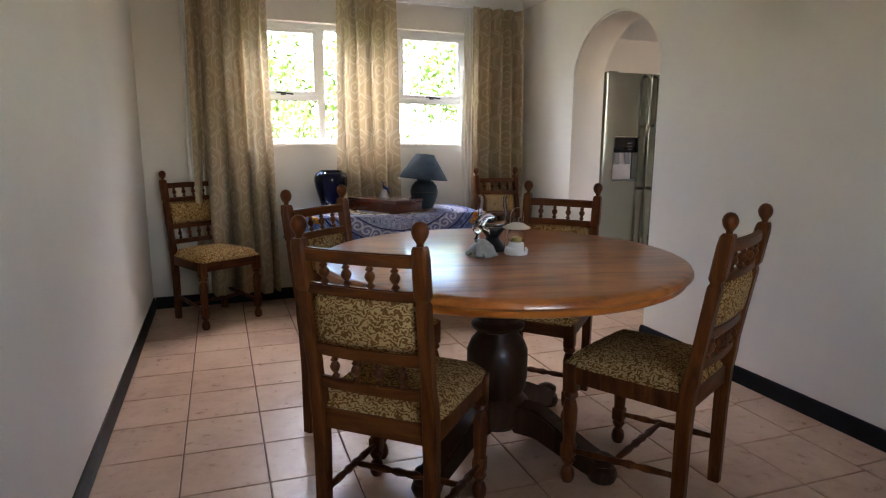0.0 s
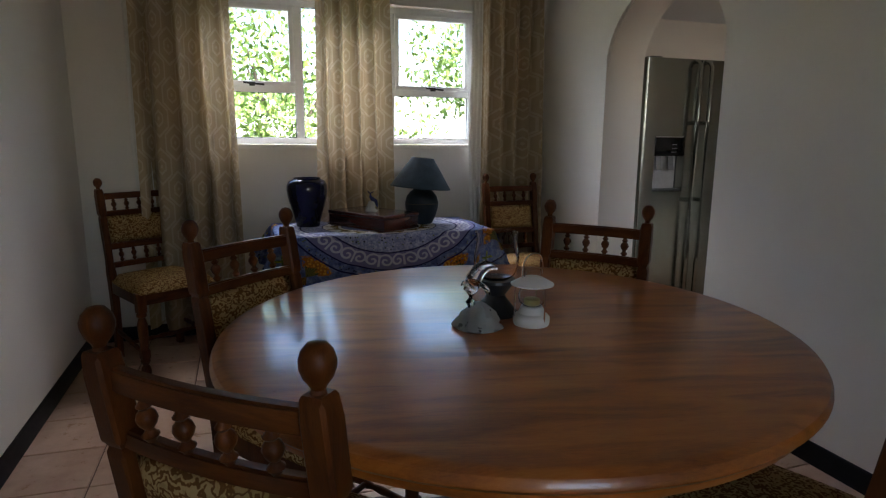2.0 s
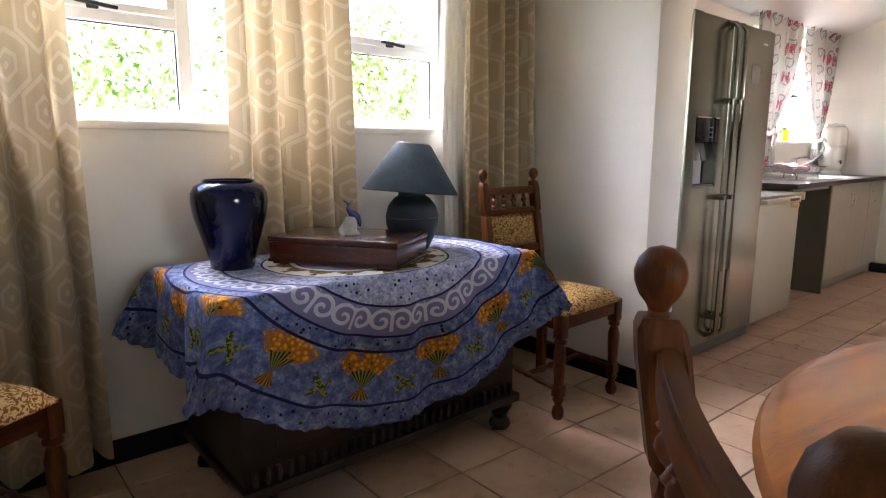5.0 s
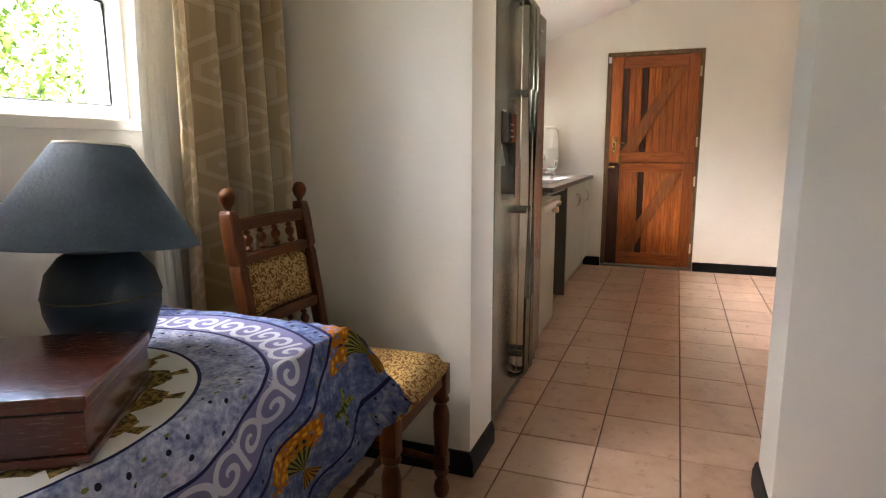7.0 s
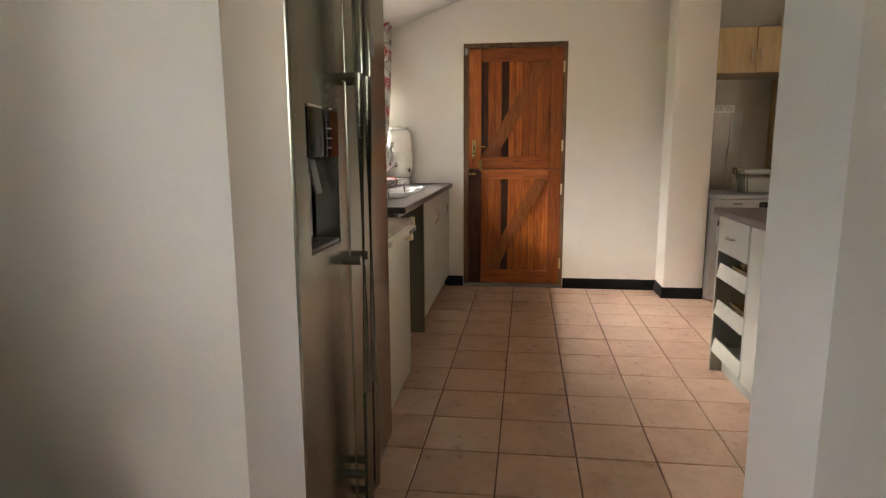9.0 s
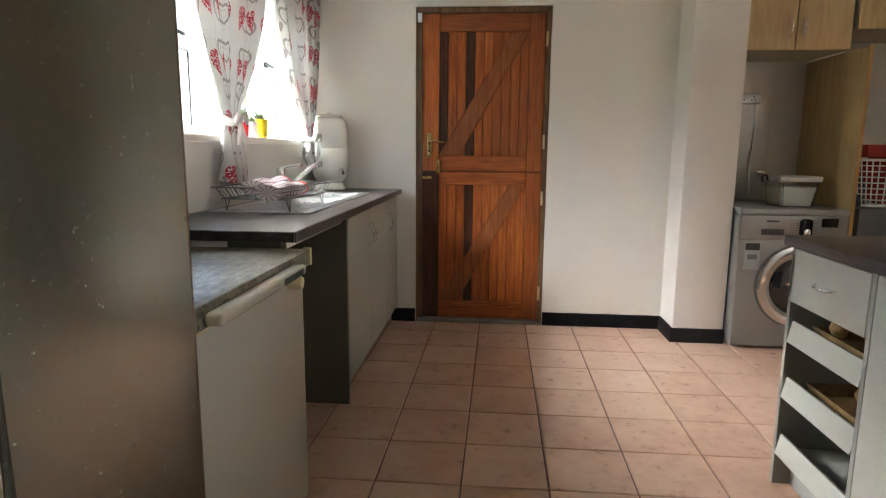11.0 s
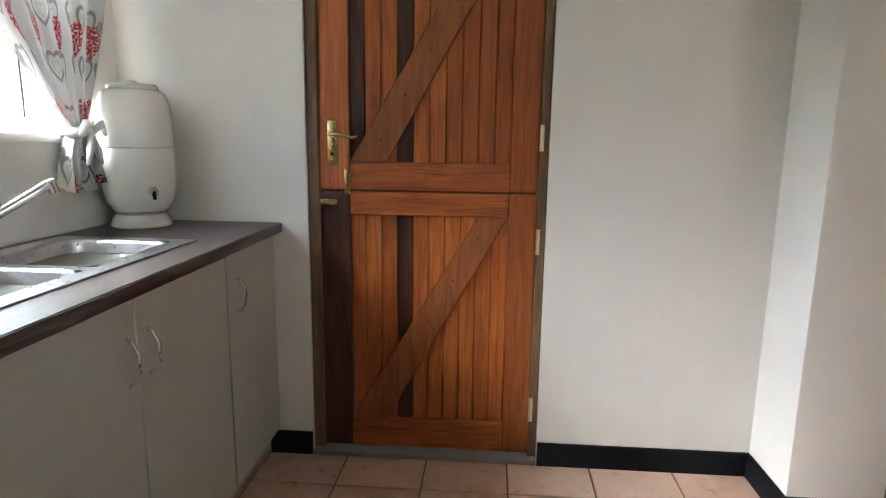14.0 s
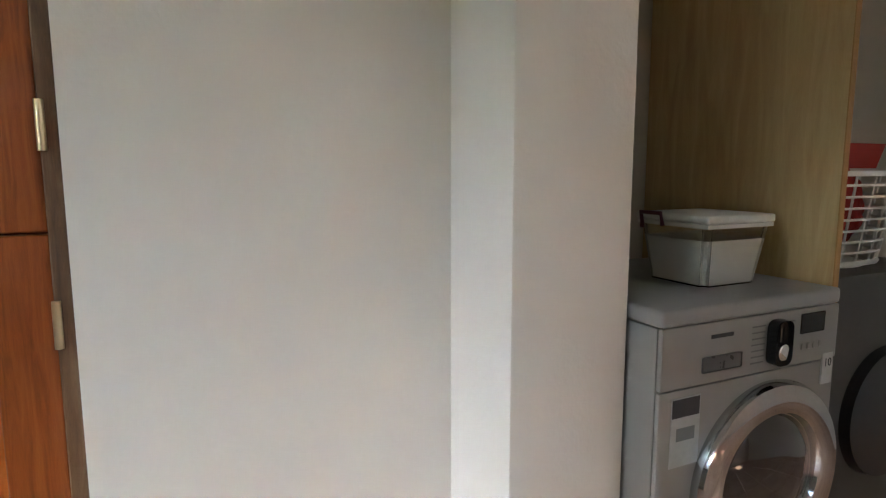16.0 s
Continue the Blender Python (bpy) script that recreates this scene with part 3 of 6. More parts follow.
def dining_chair():
    ch = thing("dining_chair", Matrix(), "dark-stained oak dining chair with tapestry seat, spindles and ball finials", "chair", "dining chairs")
    X = 0.182
    for s in (-X, X):
        part("back_post", back_post(s), CHAIR_WOOD, ch)
    for s in (-0.205, 0.205):
        part("front_leg", front_leg(s), CHAIR_WOOD, ch)
    part("top_rail", curved_rail(X - 0.012, 0.905, 0.036, 0.022, 0.014), CHAIR_RAIL, ch)
    part("upper_rail", curved_rail(X - 0.012, 0.812, 0.030, 0.022, 0.014), CHAIR_RAIL, ch)
    part("middle_rail", curved_rail(X - 0.012, 0.625, 0.036, 0.022, 0.014), CHAIR_RAIL, ch)
    part("lower_rail", curved_rail(X - 0.012, 0.522, 0.032, 0.022, 0.014), CHAIR_RAIL, ch)
    # padded back
    bm = bmesh.new()
    nx, nz = 10, 6
    for side in (1, -1):
        g = []
        for i in range(nx + 1):
            col = []
            for j in range(nz + 1):
                u, v = -1 + 2 * i / nx, -1 + 2 * j / nz
                z = 0.737 + v * 0.078
                y = -0.205 - (z - 0.42) * 0.155 - 0.014 * (1 - u * u) + side * 0.020 * ((1 - u ** 6) * (1 - v ** 6)) ** 0.5
                col.append(bm.verts.new((u * (X - 0.019), y, z)))
            g.append(col)
        for i in range(nx):
            for j in range(nz):
                q = (g[i][j], g[i + 1][j], g[i + 1][j + 1], g[i][j + 1])
                bm.faces.new(q)
    bmesh.ops.remove_doubles(bm, verts=bm.verts, dist=1e-5)
    part("backrest", bm, TAPESTRY, ch, "padded tapestry back panel", 180)
    up, low = mesh_of("spindle", spindle_mesh(0.066), CHAIR_WOOD, 50), mesh_of("spindle", spindle_mesh(0.073), CHAIR_WOOD, 50)
    for k in range(4):
        x = -0.108 + 0.072 * k
        for me, z in ((up, 0.840), (low, 0.553)):
            y = -0.205 - (z + 0.035 - 0.42) * 0.155 - 0.014 * (1 - (x / X) ** 2)
            share("spindle", me, ch, pose(x, y + 0.005, z, 8.5))
    # seat and apron
    bm = bmesh.new()
    n = 12
    g = []
    for i in range(n + 1):
        row = []
        for j in range(n + 1):
            u, v = -1 + 2 * i / n, -1 + 2 * j / n
            hw = 0.200 + 0.028 * (v + 1) / 2
            cu, cv = u * (1 - 0.055 * v ** 4), v * (1 - 0.045 * u ** 4)
            edge = max(abs(u), abs(v))
            z = 0.458 + 0.046 * (1 - edge ** 5) ** 0.55 + 0.008 * (1 - u * u) * (1 - v * v)
            row.append(bm.verts.new((cu * hw, 0.012 + cv * 0.222, z)))
        g.append(row)
    for i in range(n):
        for j in range(n):
            bm.faces.new((g[i][j], g[i + 1][j], g[i + 1][j + 1], g[i][j + 1]))
    rim = [e for e in bm.edges if e.is_boundary]
    ext = bmesh.ops.extrude_edge_only(bm, edges=rim)
    for v in ext["geom"]:
        if isinstance(v, bmesh.types.BMVert):
            v.co.z = 0.448
    bm.faces.new(sorted([v for v in ext["geom"] if isinstance(v, bmesh.types.BMVert)], key=lambda v: math.atan2(v.co.y, v.co.x)))
    part("seat", bm, TAPESTRY, ch, "plump tapestry seat", 70)
    part("front_apron", B(-0.185, 0.187, 0.385, 0.185, 0.210, 0.450, 0.004), CHAIR_RAIL, ch)
    part("back_apron", B(-0.165, -0.215, 0.385, 0.165, -0.195, 0.450, 0.004), CHAIR_RAIL, ch)
    for s in (-1, 1):
        bm = bar(bmesh.new(), (s * 0.186, -0.19, 0.4175), (s * 0.205, 0.182, 0.4175), 0.022, 0.065, (0, 0, 1), 0.004)
        part("side_apron", bm, CHAIR_WOOD, ch)
        part("side_stretcher", turned_bar((s * 0.184, -0.2, 0.165), (s * 0.205, 0.19, 0.125), 0.013), CHAIR_WOOD, ch)
    part("cross_stretcher", turned_bar((-0.195, 0.02, 0.143), (0.195, 0.02, 0.143), 0.013), CHAIR_RAIL, ch)
    return ch


# seat centres, and the way each chair faces
CHAIRS = [
    (-0.066, 4.468, -59),
    (2.175, 4.265, -88),
    (0.53, 1.785, 49),
    (1.445, 1.70, 117),
    (1.436, 2.485, 222),
    (0.585, 2.47, -50),
]
first = dining_chair()
for i, (x, y, a) in enumerate(CHAIRS):
    m = pose(x, y, 0, 0, 0, a - 90)
    ob = first if i == 0 else copy_thing(first, m)
    ob.matrix_basis = m @ Matrix.Diagonal((1, 1, 1.02 if i < 2 else 1.03, 1))
    tagged(ob, "dark oak tapestry-seated dining chair " + ("standing in the corner" if i == 0 else "beside the cloth-covered chest" if i == 1 else "drawn up to the round table"))

# round pedestal table
TC, TZ, TR = (1.038, 2.135), 0.82, 0.722
table = thing("round_table", pose(TC[0], TC[1], 0, 0, 0, -12), "polished round oak pedestal dining table with moulded edge", "table")
prof = [(0, TZ), (TR - 0.03, TZ), (TR - 0.018, TZ - 0.002), (TR - 0.012, TZ - 0.006), (TR - 0.006, TZ - 0.008), (TR, TZ - 0.018), (TR + 0.001, TZ - 0.026), (TR - 0.006, TZ - 0.034), (TR - 0.016, TZ - 0.038),
        (TR - 0.016, TZ - 0.044), (TR - 0.022, TZ - 0.058), (TR - 0.034, TZ - 0.064), (TR - 0.05, TZ - 0.066), (0, TZ - 0.066)]
part("tabletop", lathe(prof[::-1], 96), TABLE_WOOD, table, "glossy oak top with an ogee edge", 30)
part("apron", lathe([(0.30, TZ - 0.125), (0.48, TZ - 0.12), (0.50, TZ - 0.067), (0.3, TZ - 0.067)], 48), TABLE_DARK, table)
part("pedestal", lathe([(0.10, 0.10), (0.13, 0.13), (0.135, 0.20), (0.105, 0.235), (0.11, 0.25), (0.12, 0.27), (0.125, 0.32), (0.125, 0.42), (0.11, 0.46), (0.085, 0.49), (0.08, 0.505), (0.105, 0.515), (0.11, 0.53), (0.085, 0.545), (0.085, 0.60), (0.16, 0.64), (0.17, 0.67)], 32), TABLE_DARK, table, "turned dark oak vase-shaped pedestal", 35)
for k in range(4):
    a = math.radians(45 + 90 * k)
    bm = bmesh.new()
    pts = [(0.10, 0.17, 0.075), (0.20, 0.175, 0.075), (0.30, 0.13, 0.065), (0.40, 0.085, 0.055), (0.47, 0.06, 0.05)]
    rows = []
    for d, z, h in pts:
        rows.append([bm.verts.new(Matrix.Rotation(a, 3, "Z") @ Vector((d, w, z + dz))) for w, dz in ((-0.045, -h), (0.045, -h), (0.045, h * 0.6), (-0.045, h * 0.6))])
    for r1, r2 in zip(rows, rows[1:]):
        for i in range(4):
            bm.faces.new((r1[i], r1[(i + 1) % 4], r2[(i + 1) % 4], r2[i]))
    bm.faces.new(rows[0][::-1])
    bm.faces.new(rows[-1])
    bmesh.ops.bevel(bm, geom=bm.edges[:], offset=0.008, segments=2, affect="EDGES")
    lathe([(0.03, 0), (0.05, 0.008), (0.058, 0.03), (0.05, 0.055), (0.03, 0.065), (0.045, 0.075), (0.045, 0.095), (0.02, 0.11)], 14, (0.47 * math.cos(a), 0.47 * math.sin(a), 0), bm)
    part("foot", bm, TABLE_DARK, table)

# things on the table
CLEAR = glass("clear_glass", 0.0, (1, 1, 1), 1.3)
THIN = glass("thin_glass", 0.0, (1, 1, 1), 1.22)
FROST = plain("frosted_glass", (0.72, 0.75, 0.77), 0.3, vary=0.06)
FROST.node_tree.nodes["Principled BSDF"].inputs["Transmission Weight"].default_value = 0.6


def dolphin(name, at, s, body, base, label, arc=True):
    ob = thing(name, at, label, "figurine")
    bm = lathe([(0.0, 0), (0.052, 0), (0.054, 0.006), (0.045, 0.016), (0.036, 0.03), (0.022, 0.045), (0.010, 0.055), (0, 0.058)], 22)
    for v in bm.verts:
        d = 1 + 0.18 * math.sin(5 * math.atan2(v.co.y, v.co.x) + v.co.z * 90)
        if v.co.z > 0.004:
            v.co.x, v.co.y = v.co.x * d, v.co.y * d
    bm.transform(Matrix.Scale(s, 4))
    part("wave_base", bm, base, ob, "rippled wave base")
    bm = bmesh.new()
    pts = [(-0.015, 0, 0.035), (-0.022, 0, 0.06), (-0.022, 0, 0.085), (-0.014, 0, 0.11), (0.0, 0, 0.128), (0.018, 0, 0.136), (0.034, 0, 0.133), (0.046, 0, 0.128)]
    tube([Vector(p) * s for p in pts], 0.01, 12, bm, [r * s for r in (0.005, 0.011, 0.016, 0.018, 0.0165, 0.013, 0.008, 0.004)])
    tube([Vector(p) * s for p in ((-0.03, 0, 0.098), (-0.042, 0, 0.104), (-0.046, 0, 0.098))], 0.01, 6, bm, [0.008 * s, 0.005 * s, 0.001])
    for w in (-1, 1):
        tube([Vector(p) * s for p in ((-0.006, 0.012 * w, 0.1), (0.004, 0.03 * w, 0.09), (0.003, 0.04 * w, 0.08))], 0.01, 6, bm, [0.007 * s, 0.005 * s, 0.001])
        tube([Vector(p) * s for p in ((-0.015, 0, 0.035), (-0.02, 0.022 * w, 0.028), (-0.026, 0.034 * w, 0.03))], 0.01, 6, bm, [0.005 * s, 0.007 * s, 0.001])
    ob2 = part("dolphin", bm, body, ob, "", 180)
    return ob


dolphin("glass_dolphin", pose(0.955, 2.12, TZ, 0, 0, 10), 1.14, CLEAR, FROST, "clear glass leaping dolphin on a frosted wave base")
hur = thing("hurricane_lamp", pose(1.04, 2.21, TZ), "clear glass candle hurricane on a black turned stand", "candle holder")
part("stand", lathe([(0, 0), (0.058, 0), (0.06, 0.008), (0.05, 0.02), (0.03, 0.045), (0.026, 0.055), (0.04, 0.075), (0.054, 0.09), (0.052, 0.098), (0, 0.098)], 28), BLACK, hur, "black stand")
part("glass_chimney", lathe([(0.036, 0.099), (0.052, 0.112), (0.060, 0.14), (0.060, 0.165), (0.055, 0.19), (0.054, 0.21), (0.058, 0.225), (0.0555, 0.225), (0.0515, 0.21), (0.0525, 0.19), (0.0575, 0.165), (0.0575, 0.14), (0.05, 0.114), (0.034, 0.102)], 30), THIN, hur, "clear glass bowl", 60)
lan = thing("candle_lantern", pose(1.093, 2.10, TZ, 0, 0, 20), "small cream metal tea-light lantern with glass chimney", "lantern")
part("base", lathe([(0, 0), (0.045, 0), (0.047, 0.008), (0.047, 0.02), (0.042, 0.026), (0.034, 0.03), (0.030, 0.042), (0.027, 0.048), (0, 0.048)], 26), WHITE_PLASTIC, lan)
part("candle", lathe([(0, 0.049), (0.021, 0.049), (0.021, 0.066), (0.012, 0.07), (0, 0.069)], 18), plain("yellow_wax", (0.52, 0.45, 0.16), 0.5), lan, "pale yellow candle")
part("glass_globe", lathe([(0.024, 0.05), (0.033, 0.06), (0.036, 0.075), (0.03, 0.095), (0.022, 0.108), (0.021, 0.145), (0.0195, 0.145), (0.0205, 0.108), (0.0285, 0.095), (0.0345, 0.075), (0.0315, 0.061), (0.0225, 0.051)], 24), THIN, lan, "", 60)
part("hood", lathe([(0.022, 0.120), (0.054, 0.104), (0.055, 0.107), (0.024, 0.124)], 30), WHITE_PLASTIC, lan, "flared cream hood", 50)
for k in range(3):
    a = 0.5 + k * 2.09
    part("upright", tube([(0.045 * math.cos(a), 0.045 * math.sin(a), 0.015), (0.045 * math.cos(a), 0.045 * math.sin(a), 0.112)], 0.0022, 6), CHROME, lan)

part("bail", tube([(0.038 * math.cos(a), 0.0, 0.118 + 0.066 * math.sin(a) ** 0.5) for a in [0.02 + 3.1 * k / 12 for k in range(13)]], 0.0018, 6), CHROME, lan, "thin wire bail handle")

# ---- curtains of the dining room ----


def hex_fabric():
    """Beige drape with lighter linked hexagons."""
    m, nt, b = material("hexagon_drape", 0.85, spec=0.1)
    u, v, _ = xyz(nt, coords(nt, "UV", (1.3, 1.3, 1)))
    px, pz = 0.27, 0.36

    def local(du, dv):
        a = ((u / px + du).fract() - 0.5) * px
        c = ((v / pz + dv).fract() - 0.5) * pz
        return a.abs(), c.abs()

    def dist(du, dv):
        a, c = local(du, dv)
        return a.max(a * 0.55 + c * 0.62)

    d = dist(0.0, 0.0).min(dist(0.5, 0.5))
    line = d.between(0.077, 0.091) + d.between(0.030, 0.042) + d.lt(0.010)
    v3 = coords(nt, "UV")
    weave, patch = grain(nt, coords(nt, "UV", (500, 1200, 1)), 1, 1), grain(nt, v3, 30, 3)
    col = blend(nt, line.clamp() * (patch * 0.3 + 0.62), (0.48, 0.375, 0.24), (0.61, 0.515, 0.37))
    nt.links.new(blend(nt, weave * 0.18, col, (0.35, 0.26, 0.16)), b.inputs["Base Color"])
    b.inputs["Sheen Weight"].default_value = 0.15
    tr = nt.nodes.new("ShaderNodeBsdfTranslucent")
    nt.links.new(col, tr.inputs["Color"])
    mx = nt.nodes.new("ShaderNodeMixShader")
    mx.inputs[0].default_value = 0.20
    out = nt.nodes["Material Output"]
    nt.links.new(b.outputs[0], mx.inputs[1])
    nt.links.new(tr.outputs[0], mx.inputs[2])
    nt.links.new(mx.outputs[0], out.inputs["Surface"])
    relief(nt, b, weave + line * 0.4, 0.0008, 0.6)
    return m


DRAPE = hex_fabric()
LINING, _ntl, _bl = material("white_lining", 0.9, spec=0.1)
_bl.inputs["Base Color"].default_value = (0.78, 0.77, 0.72, 1)
_g = grain(_ntl, coords(_ntl), 300, 1)
_ntl.links.new(ramp(_ntl, _g, (0.3, (0.70, 0.69, 0.64)), (0.7, (0.80, 0.79, 0.75))), _bl.inputs["Base Color"])


def drape(x0, x1, y, z0, z1, folds, seed, flare=1.0, label=""):
    """A hanging curtain with uneven pleats, gathered heading and weighted hem."""
    rnd = random.Random(seed)
    ph = [rnd.uniform(0, 6.28) for _ in range(6)]
    nx, nz = folds * 14, 40
    bm = bmesh.new()
    uv = bm.loops.layers.uv.new("UVMap")
    g, full = [], (x1 - x0) * 1.6
    for i in range(nx + 1):
        t = i / nx
        col = []
        for j in range(nz + 1):
            s = j / nz
            z = z0 + (z1 - z0) * s
            amp = 0.026 + 0.046 * (1 - s) ** 0.6 * (0.75 + 0.25 * math.sin(3 * t + ph[5]))
            a = 6.2832 * folds * (t + 0.045 * math.sin(5 * t + ph[0]) * (1 - 0.5 * s))
            w = math.sin(a + ph[1] * 0.2) + 0.35 * math.sin(2 * a + ph[2] + 0.8 * s) + 0.25 * math.sin(0.5 * a + ph[3] + s)
            head = 0.014 * math.sin(6.2832 * folds * 3 * t) * max(0.0, (s - 0.94) / 0.06)
            xc = x0 + (x1 - x0) * t + 0.012 * math.cos(a + ph[4]) * (1 - s) + (t - 0.5) * 0.05 * flare * (1 - s)
            col.append((bm.verts.new((xc, y - amp * w * 1.3 + head, z + (0.006 * math.sin(a * 0.5) if j == 0 else 0))), (t * full, z)))
        g.append(col)
    for i in range(nx):
        for j in range(nz):
            q = (g[i][j], g[i + 1][j], g[i + 1][j + 1], g[i][j + 1])
            f = bm.faces.new([c[0] for c in q])
            for lp, c in zip(f.loops, q):
                lp[uv].uv = c[1]
    me = bpy.data.meshes.new("curtain_cloth")
    bm.to_mesh(me)
    bm.free()
    me.materials.append(DRAPE)
    me.shade_smooth()
    return me


def curtain(x0, x1, z0, folds, seed, lining_x, label):
    ob = thing("curtain", pose((x0 + x1) / 2, 4.74, 0), label, "curtain", "dining room curtains")
    cloth = new("drape", drape(x0 - (x0 + x1) / 2, x1 - (x0 + x1) / 2, 0.0, z0, 2.335, folds, seed))
    cloth.parent = ob
    if lining_x is not None:
        bm = bmesh.new()
        n = 14
        rows = []
        for i in range(n + 1):
            t = i / n
            rows.append([bm.verts.new((lining_x + 0.10 * t + 0.01 * math.sin(9 * s), 0.055 + 0.008 * math.sin(20 * t + 3 * s), z0 + 0.03 + (2.29 - z0) * s)) for s in (0, 0.25, 0.5, 0.75, 1)])
        for a, c in zip(rows, rows[1:]):
            for j in range(4):
                bm.faces.new((a[j], c[j], c[j + 1], a[j + 1]))
        part("lining", bm, LINING, ob, "white lining showing at the edge", 180)


curtain(-0.155, 0.385, 0.10, 4, 3, -0.315, "full-length beige curtain with pale hexagon pattern in the corner")
curtain(0.895, 1.355, 0.12, 4, 5, None, "beige curtain with pale hexagon pattern hanging between the windows")
curtain(2.005, 2.455, 0.12, 4, 9, -0.27, "beige curtain with pale hexagon pattern beside the arch wall")
rail = thing("curtain_rail", pose(1.1, 4.80, 2.335), "slim white curtain track under the cornice", "curtain rail")
part("track", B(-1.42, -0.012, 0.0, 1.38, 0.012, 0.022, 0.003), UPVC, rail)
for x in (-1.2, -0.4, 0.4, 1.2):
    part("bracket", B(x - 0.012, 0.013, -0.002, x + 0.012, 0.059, 0.026, 0.003), UPVC, rail)

# ---- cloth-covered chest by the window ----
CHX, CHY, CHZ = 1.21, 4.40, 0.735
chest = thing("wooden_chest", pose(CHX, CHY, 0), "black-stained wooden chest on carved ball feet", "chest")
part("body", B(-0.57, -0.26, 0.15, 0.57, 0.26, CHZ - 0.03, 0.006), KIST_WOOD, chest)
part("lid", B(-0.63, -0.295, CHZ - 0.03, 0.63, 0.29, CHZ - 0.002, 0.008), KIST_WOOD, chest)
bm = bmesh.new()
box(bm, -0.585, -0.29, 0.115, 0.585, 0.28, 0.15, 0.01)
for k in range(30):
    x = -0.54 + k * 0.0372
    box(bm, x - 0.008, -0.282, 0.152, x + 0.008, -0.261, 0.20, 0.004, 1)
part("plinth_moulding", bm, KIST_WOOD, chest, "carved fluted plinth")
for x in (-0.36, -0.12, 0.12, 0.36):
    part("front_panel", B(x - 0.105, -0.272, 0.24, x + 0.105, -0.2605, 0.60, 0.006), KIST_WOOD, chest)
for sx in (-1, 1):
    for sy in (-1, 1):
        bm = lathe([(0.02, 0), (0.036, 0.006), (0.042, 0.025), (0.036, 0.045), (0.028, 0.055), (0.036, 0.075), (0.05, 0.10), (0.052, 0.116)], 14, (sx * 0.51, sy * 0.235 - 0.01, 0))
        for v in bm.verts:
            if v.co.z < 0.05:
                v.co.x += 0.006 * math.sin(5 * math.atan2(v.co.y - sy * 0.235, v.co.x - sx * 0.51))
        part("claw_foot", bm, KIST_WOOD, chest)


